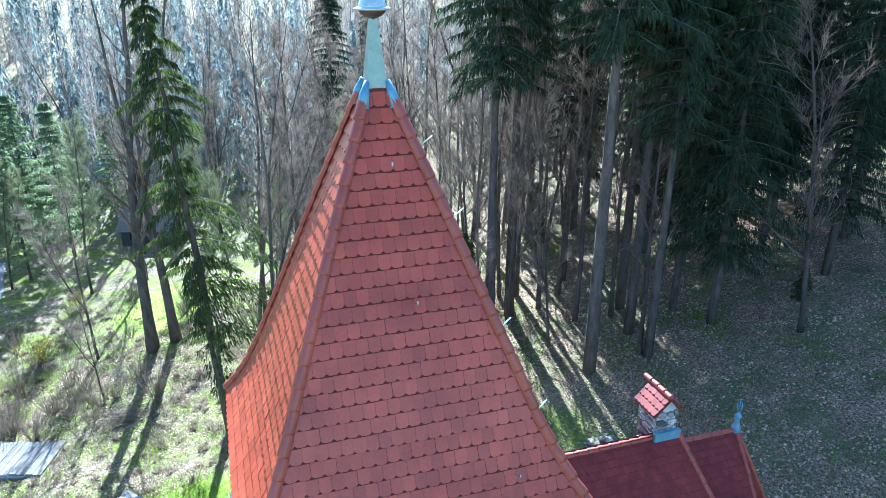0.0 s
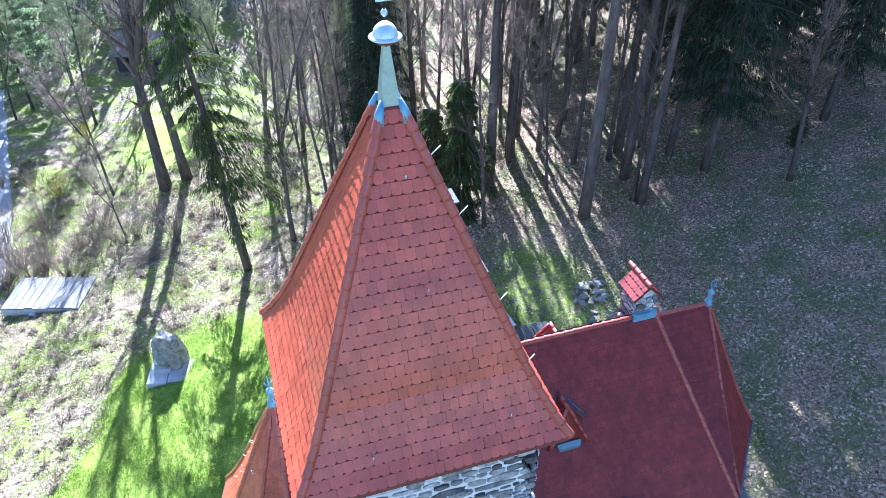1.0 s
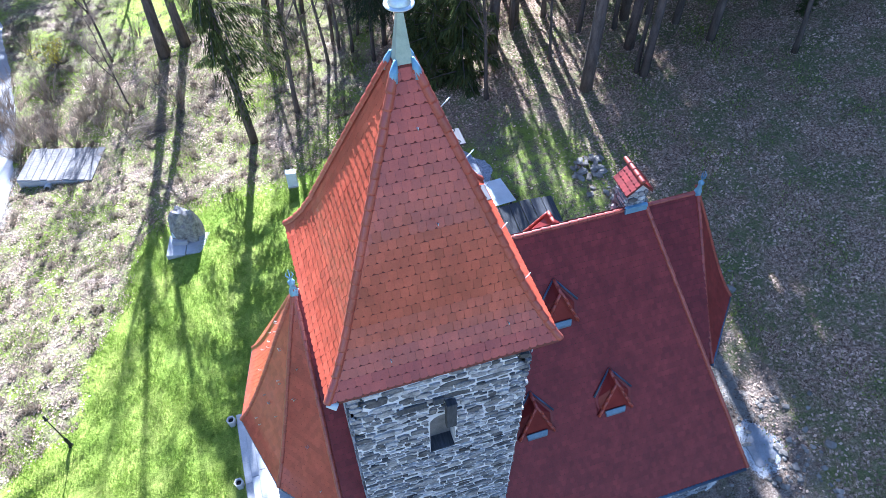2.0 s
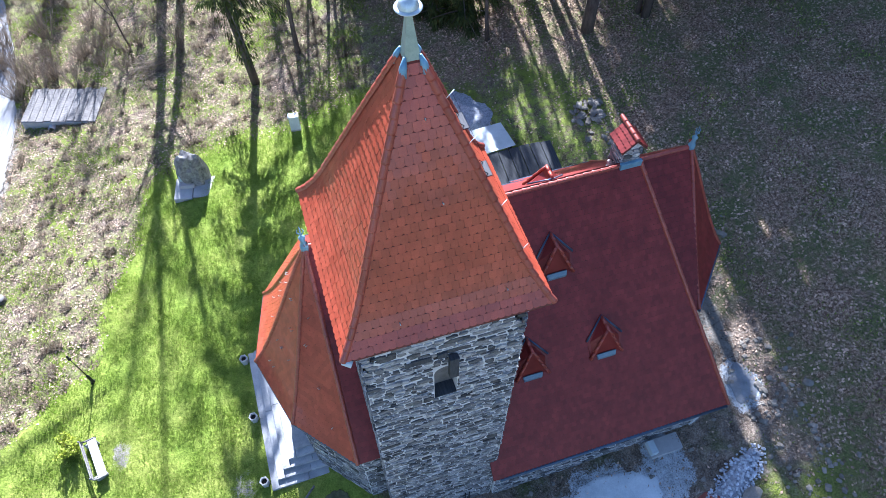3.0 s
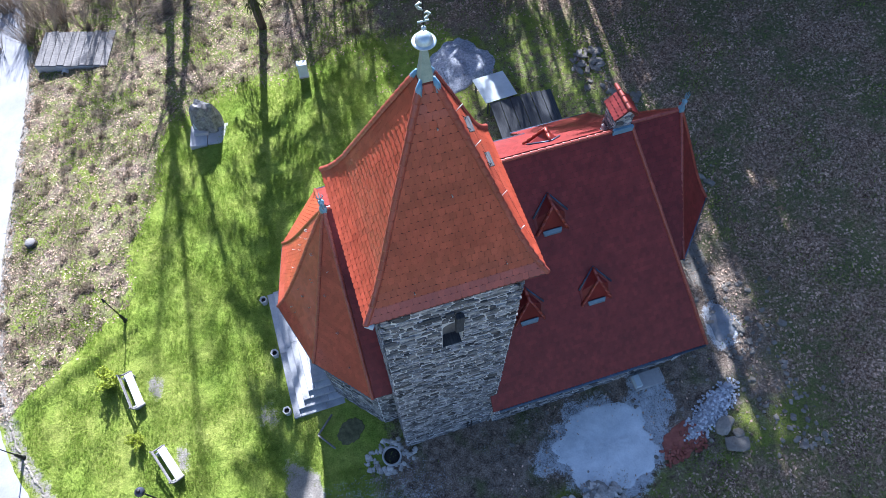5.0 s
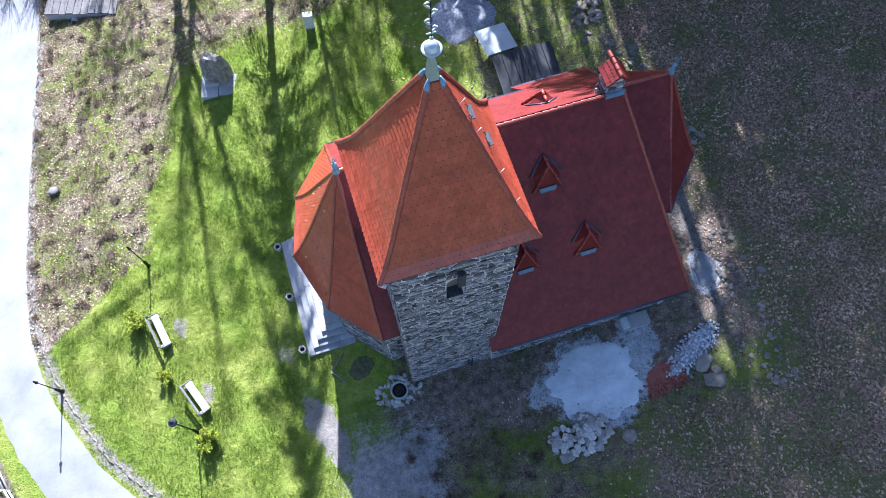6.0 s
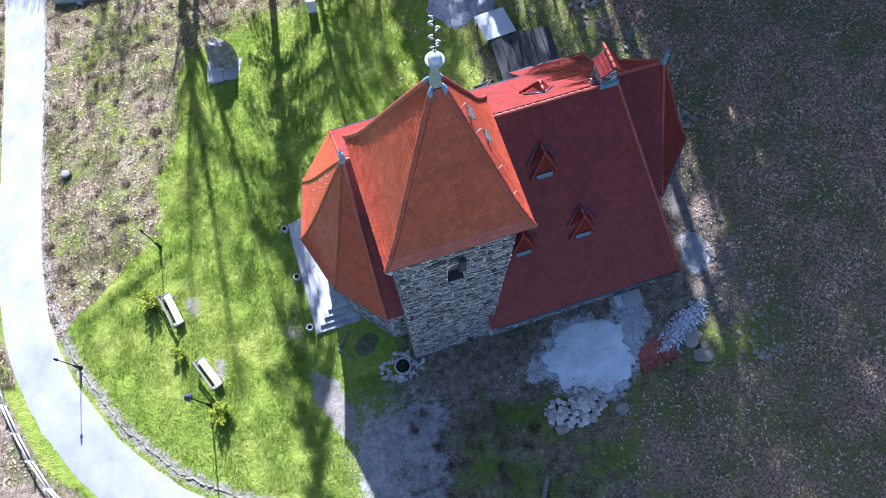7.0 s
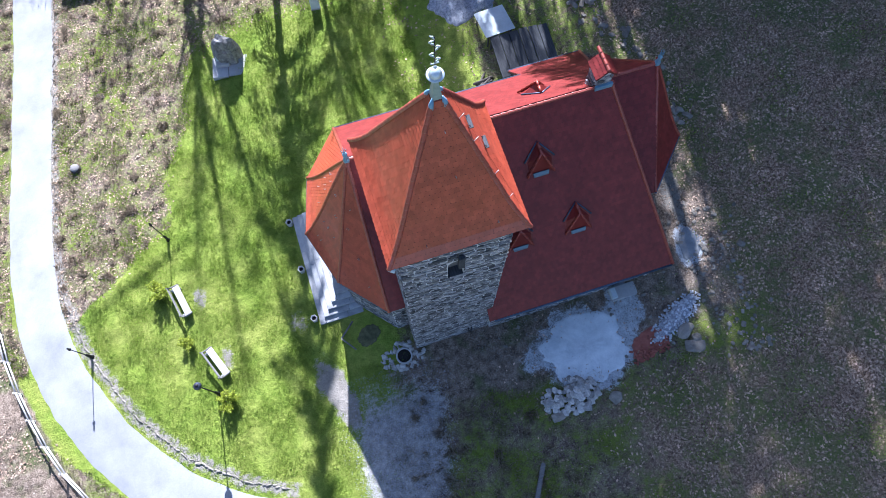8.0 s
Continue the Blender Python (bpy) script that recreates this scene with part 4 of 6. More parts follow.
boxed("flashing", 9.25, 4.46, 13.58, 10.15, 4.60, 13.88, BLUE, chimney, 0.01, "blue lead flashing")
cv, cf = [], []
for s in (-1, 1):
    xm = (X0 + X1) / 2
    a, b = Edge([(xm + s * 0.52, Y0 - 0.10, 14.5), (xm, Y0 - 0.10, 15.02)]), Edge([(xm + s * 0.52, Y1 + 0.10, 14.5), (xm, Y1 + 0.10, 15.02)])
    if s < 0:
        a, b = b, a
    v, f = slab(a, b, [14.5, 15.02], 0.08)
    raw("cap_slope", v, f, UNDER, chimney)
    cover(a, b, 14.5, 15.0, cv, cf)
shaded_soiled_edges(raw("cap_tiles", cv, cf, TILE, chimney))
ridge_row([((X0 + X1) / 2, Y0 - 0.10, 15.02), ((X0 + X1) / 2, Y1 + 0.12, 15.02)], chimney, 0.34)
raw("gable_end", [(X0, Y0 + 0.02, 14.5), (X1, Y0 + 0.02, 14.5), ((X0 + X1) / 2, Y0 + 0.02, 14.95), (X0, Y1 - 0.02, 14.5), (X1, Y1 - 0.02, 14.5), ((X0 + X1) / 2, Y1 - 0.02, 14.95)],
    [(0, 1, 2), (5, 4, 3), (0, 2, 5, 3), (2, 1, 4, 5)], MORTAR, chimney)


# ---- west porch steps ----
steps = empty("porch_steps", pose(0, 0, 0), "flight of grey stone steps wrapping the west porch", "steps")
for i in range(5):
    d = 0.36 * i
    z0 = -0.5
    x0, y0 = -7.66 + d, 0.95 + d
    boxed("step", x0, y0, z0, -4.2, 8.5, -0.12 + 0.16 * i, PAVING, steps, 0.012) if i == 4 else None
    if i < 4:
        zt = -0.12 + 0.16 * i
        n = 2
        for k in range(n):  # west flank, slab by slab
            ya, yb = y0 + (8.5 - y0) * k / n, y0 + (8.5 - y0) * (k + 1) / n
            boxed("slab", x0, ya + 0.006, z0, x0 + 0.37, yb - 0.006, zt + 0.004 * RNG.random(), PAVING, steps, 0.012)
        for k in range(2):
            xa, xb = x0 + 0.38 + (-4.4 - x0 - 0.38) * k / 2, x0 + 0.38 + (-4.4 - x0 - 0.38) * (k + 1) / 2
            boxed("slab", xa + 0.006, y0, z0, xb - 0.006, y0 + 0.37, zt + 0.004 * RNG.random(), PAVING, steps, 0.012)


def planter(x, y):
    z = height(x, y) - 0.05
    p = empty("planter", pose(x, y, z), "small hexagonal concrete planter beside the porch steps", "planter", "planters by the porch")
    bm = bmesh.new()
    rings = [[bm.verts.new((r * math.cos(k * math.pi / 3), r * math.sin(k * math.pi / 3), h)) for k in range(6)] for r, h in ((0.20, 0), (0.23, 0.55), (0.16, 0.55), (0.15, 0.25))]
    for a, b in zip(rings, rings[1:]):
        for k in range(6):
            bm.faces.new((a[k], a[(k + 1) % 6], b[(k + 1) % 6], b[k]))
    bm.faces.new(rings[0][::-1])
    part("pot", bm, CONCRETE, p)
    part("soil", lathe([(0.148, 0.30), (0.148, 0.40), (0.02, 0.43)], 6), DARK, p, "dark soil")
    return p


for x, y in ((-7.90, 8.17), (-7.92, 4.80), (-7.94, 1.44)):
    planter(x, y)


# ---- churchyard furniture ----
BENCH_WOOD = surface("bleached_bench_board", (0.34, 0.33, 0.35), (0.62, 0.61, 0.63), 2.0, 30, 0.6, 0, 0.3, 0.15, 0.4)


def bench(ax, ay, bx, by):
    mx, my = (ax + bx) / 2, (ay + by) / 2
    ang = math.degrees(math.atan2(by - ay, bx - ax))
    b = empty("bench", pose(mx, my, height(mx, my), 0, 0, ang), "heavy weathered grey bench with a backrest on the lawn", "bench", "churchyard benches")
    ln = math.hypot(bx - ax, by - ay) / 2
    for k in range(2):
        boxed("seat_board", -ln + 0.03, -0.03 + k * 0.215, 0.42, ln - 0.03, 0.18 + k * 0.215, 0.47, BENCH_WOOD, b, 0.012, "pale sun-bleached seat board")
    for k in range(2):
        boxed("back_board", -ln, -0.25 - k * 0.03, 0.55 + k * 0.17, ln, -0.20 - k * 0.03, 0.69 + k * 0.17, WOOD_GREY, b, 0.012)
    for s in (-1, 1):
        boxed("side", s * (ln - 0.14) - 0.05, -0.22, -0.1, s * (ln - 0.14) + 0.05, 0.38, 0.41, CONCRETE, b, 0.02, "concrete bench leg")
        bar("end_frame", [(s * (ln - 0.02), -0.30, 0.86), (s * (ln + 0.01), -0.22, 0.55), (s * (ln + 0.02), -0.05, 0.46), (s * (ln + 0.02), 0.30, 0.45), (s * (ln - 0.04), 0.42, 0.42)], 0.045, WOOD_GREY, b, 8)
    return b


bench(-16.30, 6.43, -15.80, 4.33)
bench(-15.03, 1.68, -14.24, -0.23)


def lamp(x, y, tall, globe):
    p = empty("street_lamp", pose(x, y, height(x, y) - 0.1), "slim black iron lamp post with a dark globe" if globe else "slim black iron pole with a narrow top on the churchyard edge", "lamp post", "churchyard lamps")
    part("base", lathe([(0.16, 0), (0.15, 0.15), (0.09, 0.22), (0.085, 0.85), (0.06, 0.95), (0.05, 1.0)], 12), IRON, p)
    bar("pole", [(0, 0, 0.95), (0, 0, tall - 0.25)], [0.045, 0.036] if globe else [0.032, 0.022], IRON, p, 10)
    part("collar", lathe([(0.05, tall - 0.30), (0.09, tall - 0.27), (0.09, tall - 0.20), (0.05, tall - 0.17)], 12), IRON, p)
    if globe:
        head = part("globe", lathe([(0.08, tall - 0.12)] + [(0.24 * math.sin(math.pi * k / 12), tall + 0.14 - 0.24 * math.cos(math.pi * k / 12)) for k in range(2, 12)] + [(0.02, tall + 0.38)], 18), GLOBE, p, "dark glossy lamp globe")
        part("cap", lathe([(0.11, tall + 0.34), (0.11, tall + 0.37), (0.02, tall + 0.41)], 14), IRON, head)
    else:
        part("tip", lathe([(0.04, tall - 0.2), (0.055, tall - 0.1), (0.055, tall + 0.05), (0.02, tall + 0.1)], 10), IRON, p)
    return p


GLOBE = surface("dark_globe_glass", (0.03, 0.034, 0.05), (0.06, 0.066, 0.09), 4, 30, 0.12, 0, 0, 0, 0.6)
lamp(-16.05, 9.94, 3.3, False)
lamp(-14.95, -1.1, 3.9, True)
lamp(-22.49, 3.88, 3.2, False)


def rock_mesh(rg, sx, sy, sz, detail=2, rough=0.28):
    bm = bmesh.new()
    bmesh.ops.create_icosphere(bm, subdivisions=detail, radius=1.0)
    off = Vector((rg.uniform(0, 50), rg.uniform(0, 50), rg.uniform(0, 50)))
    for v in bm.verts:
        n = v.co.normalized()
        d = 1 + rough * noise.noise(n * 1.3 + off) * 2.1 + rough * 0.8 * noise.noise(n * 3.1 + off)
        q = n * d
        q = Vector([math.copysign(min(abs(c), 0.86), c) for c in q])
        v.co = Vector((q.x * sx, q.y * sy, q.z * sz))
    return bm


def stone_thing(name, x, y, sx, sy, sz, rg, material, label, category, group="", turn=None, sink=0.35):
    ob = part(name, rock_mesh(rg, sx, sy, sz), material)
    ob.matrix_basis = pose(x, y, height(x, y) + sz * (0.72 - sink), rg.uniform(-12, 12), rg.uniform(-12, 12), rg.uniform(0, 360) if turn is None else turn)
    return tagged(ob, label, category, group)


def joined(obs, name, material, label, category):
    """Loose stones too many to pick apart, as one sheet of small pieces."""
    verts, faces = [], []
    for o in obs:
        n = len(verts)
        verts += [o.matrix_basis @ v.co for v in o.data.vertices]
        faces += [tuple(i + n for i in f.vertices) for f in o.data.polygons]
        me = o.data
        bpy.data.objects.remove(o)
        bpy.data.meshes.remove(me)
    return tagged(raw(name, verts, faces, material), label, category, kind="stuff")


# memorial boulder on its slab
mem = empty("memorial_stone", pose(-9.18, 21.65, height(-9.18, 21.3) + 0.02, 0, 0, -11), "dark rough boulder memorial on a split concrete slab", "memorial")
boxed("slab", -1.26, -0.85, -0.6, -0.12, 0.85, 0.12, CONCRETE, mem, 0.02)
boxed("slab", -0.07, -0.80, -0.6, 1.26, 0.85, 0.14, CONCRETE, mem, 0.02)
bm = rock_mesh(random.Random(4), 1.22, 0.72, 1.85, 3, 0.24)
bmesh.ops.translate(bm, vec=(-0.05, 0.70, 1.0), verts=bm.verts)
for v in bm.verts:
    v.co.x *= 1.0 - 0.14 * max(v.co.z, 0)
part("boulder", bm, ROCK_DARK, mem, "rough dark grey boulder")
boxed("plaque", -0.85, -0.02, 0.62, -0.10, 0.08, 1.0, WHITE, mem, 0.01, "pale blank plaque", Matrix.Rotation(radians(-18), 4, "X"))
boxed("ledge", -0.95, -0.05, 0.1, 0.0, 0.30, 0.42, CONCRETE, mem, 0.02)

cab = empty("utility_cabinet", pose(-2.0, 24.1, height(-2.0, 24.1), 0, 0, -8), "white upright utility cabinet at the lawn's edge", "cabinet")
boxed("plinth", -0.34, -0.20, -0.3, 0.34, 0.20, 0.12, CONCRETE, cab)
boxed("body", -0.32, -0.18, 0.12, 0.32, 0.18, 1.25, WHITE, cab, 0.015)
boxed("lid", -0.35, -0.22, 1.25, 0.35, 0.22, 1.32, WHITE, cab, 0.012)

# plank platform with a pipe, beside the lane
plat = empty("plank_platform", pose(-16.1, 33.05, height(-18.5, 34.5) + 0.35, 0, 0, -16.8), "weathered plank platform on a concrete wall", "platform")
for k in range(10):
    x = -5.60 + k * 0.56
    boxed("plank", x, 0.02 + RNG.uniform(-0.06, 0.06), -0.04 + RNG.uniform(0, 0.012), x + 0.53, 3.5 + RNG.uniform(-0.1, 0.1), 0.04 + RNG.uniform(0, 0.012), WOOD_GREY, plat, 0.008)
boxed("retaining_wall", -5.6, -0.02, -3.6, 0.1, 0.28, -0.06, CONCRETE, plat, 0.02, "pale concrete wall")
boxed("side_wall", -0.2, 0.28, -3.0, 0.1, 3.6, -0.06, CONCRETE, plat, 0.02)
boxed("back_beam", -5.6, 3.3, -3.0, -0.2, 3.55, -0.06, WOOD_DARK, plat, 0.02)
bm = lathe([(0.30, -0.3), (0.30, 0.25), (0.24, 0.25), (0.23, -0.2)], 16, None, pose(-3.4, -0.1, -0.55, 90))
part("pipe", bm, CONCRETE, plat, "open concrete drain pipe")

# well cover in a ring of pale stones
well = empty("manhole", pose(-3.22, -2.55, height(-3.22, -2.55)), "dark round manhole ringed with broken pale stones", "manhole")
part("ring", lathe([(0.52, -0.2), (0.52, 0.14), (0.42, 0.14), (0.42, 0.02)], 18), CONCRETE, well)
part("cover", lathe([(0.41, -0.05), (0.41, 0.05), (0.05, 0.06)], 18), DARK, well, "black cover")
rg = random.Random(11)
for k in range(95):
    a = rg.uniform(0, 2 * math.pi)
    r = rg.uniform(0.55, 1.12)
    s = rg.uniform(0.07, 0.20)
    x, y = -3.3 + r * math.cos(a) * 1.25, -2.55 + r * math.sin(a) * 0.8
    if y > -2.45 and x > -2.6:
        continue
    stone_thing("stone", x, y, s, s * rg.uniform(0.6, 1), s * 0.6, rg, ROCK, "pale broken stone round the manhole", "stone", "stones round the manhole")

bed = empty("garden_bed", pose(-5.6, -0.9, height(-5.6, -0.9)), "small planted bed edged with weathered boards", "garden bed")
bar("edging", [(-1.05, 0.6, 0.06), (-0.1, 1.45, 0.06)], 0.055, WOOD_GREY, bed, 6)
bar("edging", [(-1.05, 0.6, 0.06), (-0.35, -0.35, 0.06)], 0.055, WOOD_GREY, bed, 6)

pk = empty("timber_beam", pose(2.2, -12.1, height(2.2, -12.1) + 0.08, 0, 0, 59.5), "grey weathered timber beam lying in the grass", "timber")
boxed("beam", -1.05, -0.14, -0.1, 1.05, 0.14, 0.1, WOOD_GREY, pk, 0.02)
boxed("board", -0.95, -0.10, 0.1, 1.1, 0.12, 0.15, WOOD_GREY, pk, 0.01)


# ---- building rubble south and east ----
def heap(name, cx, cy, rx, ry, tall, material, label, category, turn=0.0, seed=1, kind="stuff", power=1.5):
    """A low irregular heap of loose material lying on the ground."""
    n, m = 130, 18
    verts = [(cx, cy, height(cx, cy) + tall)]
    ca, sa = math.cos(turn), math.sin(turn)
    for j in range(1, m + 1):
        for i in range(n):
            a = 2 * math.pi * i / n
            r = j / m
            e = 1 + 0.30 * noise.noise(Vector((math.cos(a) * 1.4, math.sin(a) * 1.4, seed * 3.1))) + r ** 5 * 0.16 * noise.noise(Vector((math.cos(a) * 4, math.sin(a) * 4, seed * 5.7))) + r ** 5 * 0.05 * noise.noise(Vector((math.cos(a) * 13, math.sin(a) * 13, seed * 2.7)))
            ux, uy = rx * e * r * math.cos(a), ry * e * r * math.sin(a)
            x, y = cx + ca * ux - sa * uy, cy + sa * ux + ca * uy
            h = tall * (1 - r ** power) * (1 + 0.9 * noise.noise(Vector((x * 1.1, y * 1.1, seed)))) + 0.02 + 0.02 * noise.noise(Vector((x * 5, y * 5, seed)))
            verts.append((x, y, height(x, y) + (h if j < m else -0.06)))
    faces = [(0, 1 + i, 1 + (i + 1) % n) for i in range(n)]
    for j in range(m - 1):
        for i in range(n):
            a, b = 1 + j * n + i, 1 + j * n + (i + 1) % n
            faces.append((a, a + n, b + n, b))
    ob = raw(name, verts, faces, material, None, "", True)
    return tagged(ob, label, category, kind=kind)


heap("sand_patch", 7.6, -5.5, 2.8, 2.1, 0.10, SAND, "spread patch of pale grey sand beside the nave", "sand", -0.12, 2)
heap("sand_heap", 15.75, -1.6, 0.6, 1.1, 0.10, SAND_SHADED, "small pale heap of sand at the church's corner", "sand", -0.35, 3)
heap("gravel_heap", 13.2, -5.65, 1.85, 0.6, 0.20, GRAVEL, "low ridge of white crushed gravel", "gravel", 0.52, 4)
rg = random.Random(71)
lumps = []
for k in range(6):
    b_ = rock_mesh(rg, 0.085, 0.065, 0.05, 1, 0.4)
    lumps.append(([v.co.copy() for v in b_.verts], [tuple(v.index for v in f.verts) for f in b_.faces]))
    b_.free()
lv, lf = [], []
for k in range(330):
    a, r = rg.uniform(0, 6.283), rg.random() ** 0.6 * 1.08
    u, w = 2.05 * r * math.cos(a), 0.72 * r * math.sin(a)
    x, y = 13.2 + u * math.cos(0.52) - w * math.sin(0.52), -5.65 + u * math.sin(0.52) + w * math.cos(0.52)
    m = pose(x, y, height(x, y) + max(0.0, 0.2 * (1 - r * r)) + 0.03, rg.uniform(-40, 40), rg.uniform(-40, 40), rg.uniform(0, 360)) @ Matrix.Scale(rg.uniform(0.6, 1.4), 4)
    vs, fs = rg.choice(lumps)
    n = len(lv)
    lv += [m @ v for v in vs]
    lf += [tuple(i + n for i in f) for f in fs]
tagged(raw("broken_gravel", lv, lf, surface("white_broken_stone", (0.34, 0.36, 0.39), (0.72, 0.74, 0.77), 5, 30, 0.85, 0, 0.3, 0.6)), "coarse white broken stone in a low ridge", "gravel", kind="stuff")
heap("bed_soil", -4.9, -0.6, 0.8, 0.62, 0.05, surface("dark_planted_soil", (0.045, 0.050, 0.022), (0.15, 0.15, 0.075), 4.0, 20, 0.95, 0, 0.8), "dark soil with withered plants in the edged bed", "soil", 0.4, 9)
heap("brick_dust", 11.3, -6.5, 1.15, 0.75, 0.05, BRICK, "spilled red brick dust and crumbs beside the sand", "brick dust", 0.3, 8)
# Gravel darkened and blued in its colour for the shade behind the church.
heap("gravel_heap", 8.3, 21.2, 2.3, 2.3, 0.6, surface("shade_blue_gravel", (0.13, 0.145, 0.165), (0.50, 0.53, 0.58), 6.0, 24, 0.9, 0, 1.0), "gravel heap behind the church, blue-grey shade in its colour", "gravel", -0.5, 5)

rg = random.Random(21)
for k in range(150):
    a, r = rg.uniform(0, 6.283), math.sqrt(rg.random())
    x, y = 5.6 + 1.75 * r * math.cos(a), -8.0 + 1.05 * r * math.sin(a)
    s = rg.uniform(0.09, 0.22) * (1.4 if rg.random() < 0.12 else 1)
    ob = stone_thing("stone", x, y, s * rg.uniform(0.9, 1.5), s, s * rg.uniform(0.5, 0.8), rg, ROCK_PILE, "pale quarry stone in a loose pile", "stone", "pile of quarry stones")
    ob.location.z += (1 - r) * 0.45
for x, y, sx, sy, sz, turn in ((4.6, -8.9, 0.55, 0.34, 0.16, 10), (8.2, -8.9, 0.45, 0.42, 0.16, 30), (13.45, -6.5, 0.72, 0.42, 0.2, 40), (13.6, -7.6, 0.7, 0.45, 0.18, -15), (13.9, -7.1, 0.3, 0.26, 0.15, 0)):
    stone_thing("boulder", x, y, sx, sy, sz, rg, ROCK_SOIL, "flat dusty boulder lying on bare earth", "boulder", "", turn)
loose = []
for k in range(150):
    x = rg.gauss(16.6, 1.0)
    y = rg.uniform(-9.0, 0.5)
    s = rg.uniform(0.04, 0.15) * (1.6 if rg.random() < 0.10 else 1)
    loose.append(stone_thing("stone", x, y, s * 1.3, s, s * 0.55, rg, ROCK_SOIL, "pale stone scattered on bare earth", "stone"))
for k in range(46):
    x, y = rg.uniform(2.5, 14.0), rg.uniform(-4.3, -2.7) if rg.random() < 0.6 else rg.uniform(-9, -3)
    s = rg.uniform(0.04, 0.12)
    loose.append(stone_thing("stone", x, y, s * 1.3, s, s * 0.6, rg, ROCK_SOIL, "pale stone scattered on bare earth", "stone"))
joined(loose, "scattered_stones", ROCK_SOIL, "pale stones scattered on bare earth beside the nave", "stones")
loose = []
for k in range(40):
    a, r = rg.uniform(0, 6.283), math.sqrt(rg.random())
    x, y = 16.2 + 1.15 * r * math.cos(a), 17.7 + 1.0 * r * math.sin(a)
    s = rg.uniform(0.12, 0.28)
    loose.append(stone_thing("stone", x, y, s * 1.5, s * 0.8, s * 0.5, rg, ROCK_SOIL, "pale quarry stone in a heap behind the church", "stone"))
    loose[-1].matrix_basis = pose(0, 0, (1 - r) * 0.3) @ loose[-1].matrix_basis
joined(loose, "stone_heap", ROCK_SOIL, "heap of pale quarry stones behind the church", "stones")
EAST_LINE = [(16.0, 15.8), (16.6, 14.6), (17.4, 13.7), (17.9, 11.9), (18.6, 9.2), (18.7, 7.2), (18.4, 5.4)]
for k in range(54):
    q = rg.random() * (len(EAST_LINE) - 1.001)
    (ax, ay), (bx, by) = EAST_LINE[int(q)], EAST_LINE[int(q) + 1]
    x, y = ax + (bx - ax) * (q % 1) + rg.gauss(0, 0.4), ay + (by - ay) * (q % 1) + rg.gauss(0, 0.35)
    z = rg.uniform(0.08, 0.24)
    stone_thing("stone", x, y, z * 1.3, z * 0.9, z * 0.5, rg, ROCK_SOIL, "pale weathered block half sunk beside the chancel", "stone", "blocks beside the chancel")
BRICK_MESH = bpy.data.meshes.new("brick")
bmb = box(bmesh.new(), -0.125, -0.06, -0.035, 0.125, 0.06, 0.035, 0.008)
bmb.to_mesh(BRICK_MESH)
bmb.free()
BRICK_MESH.materials.append(BRICK)
for k in range(80):
    x, y = rg.uniform(10.0, 12.3), 0
    y = -7.5 + (x - 10.0) * 0.12 + abs(rg.gauss(0, 0.32)) + (0.9 * rg.random() if x > 11 and rg.random() < 0.35 else 0)
    ob = new("brick", BRICK_MESH)
    ob.matrix_basis = pose(x, y, height(x, y) + 0.04 + 0.07 * rg.random(), rg.uniform(-25, 25), rg.uniform(-25, 25), rg.uniform(0, 180))
    tagged(ob, "broken red brick in a rubble row", "brick", "brick rubble")

door_step = empty("door_slab", pose(10.9, -2.9, height(10.9, -3) + 0.02), "pale concrete slab at the south door", "slab")
boxed("slab", -0.8, -0.55, -0.4, 0.9, 0.3, 0.12, CONCRETE, door_step, 0.02)
boxed("block", -0.85, -0.45, 0.125, -0.5, 0.2, 0.5, WHITE, door_step, 0.02, "white block")

# low board shelter with a white sheet behind the church
sh = empty("board_shelter", pose(8.7, 13.3, height(10.5, 15) + 0.55, 0, 0, -2), "low shelter roofed with dark tarred boards", "shelter")
for k in range(6):
    x = k * 0.70
    boxed("board", x, 0.0 + RNG.uniform(-0.1, 0.1), 0.0 + RNG.uniform(0, 0.03), x + 0.66, 3.3 + RNG.uniform(-0.1, 0.1), 0.06 + RNG.uniform(0, 0.03), WOOD_DARK, sh, 0.01, "", Matrix.Rotation(radians(5), 4, "X"))
for x, y in ((0.1, 0.15), (4.0, 0.15), (0.1, 3.0), (4.0, 3.0)):
    boxed("post", x - 0.06, y - 0.06, -1.0, x + 0.06, y + 0.06, 0.0 + y * 0.08, WOOD_DARK, sh)
boxed("back_panel", 0.05, 3.0, -0.9, 4.1, 3.06, 0.2, WOOD_DARK, sh)
ws = empty("white_sheet", pose(9.56, 17.66, height(9.5, 17.6) + 1.0, -3, 2, 5), "white metal sheet laid over a low frame", "sheet")
boxed("sheet", -1.11, -1.11, 0.0, 1.11, 1.11, 0.025, WHITE, ws, 0.008)
boxed("frame", -0.95, -1.02, -0.10, 0.95, -0.94, 0.0, WOOD_DARK, ws)
boxed("frame", -0.95, 0.94, -0.10, 0.95, 1.02, 0.0, WOOD_DARK, ws)
for sx in (-0.85, 0.85):
    for sy in (-0.95, 0.95):
        boxed("leg", sx - 0.05, sy - 0.05, -1.3, sx + 0.05, sy + 0.05, -0.1, WOOD_DARK, ws)
for k in range(7):
    x, y = 7.2 + rg.uniform(-0.5, 0.5), 13.8 + rg.uniform(-0.3, 0.3)
    ob = bar("log", [(-0.7, 0, 0), (0.7, 0, 0.02)], [0.09, 0.08], BARK)
    ob.matrix_basis = pose(x, y, height(x, y) + 0.10 + 0.05 * (k % 3), 0, 0, rg.uniform(0, 50))
    tagged(ob, "dark cut log behind the nave", "log", "cut logs")

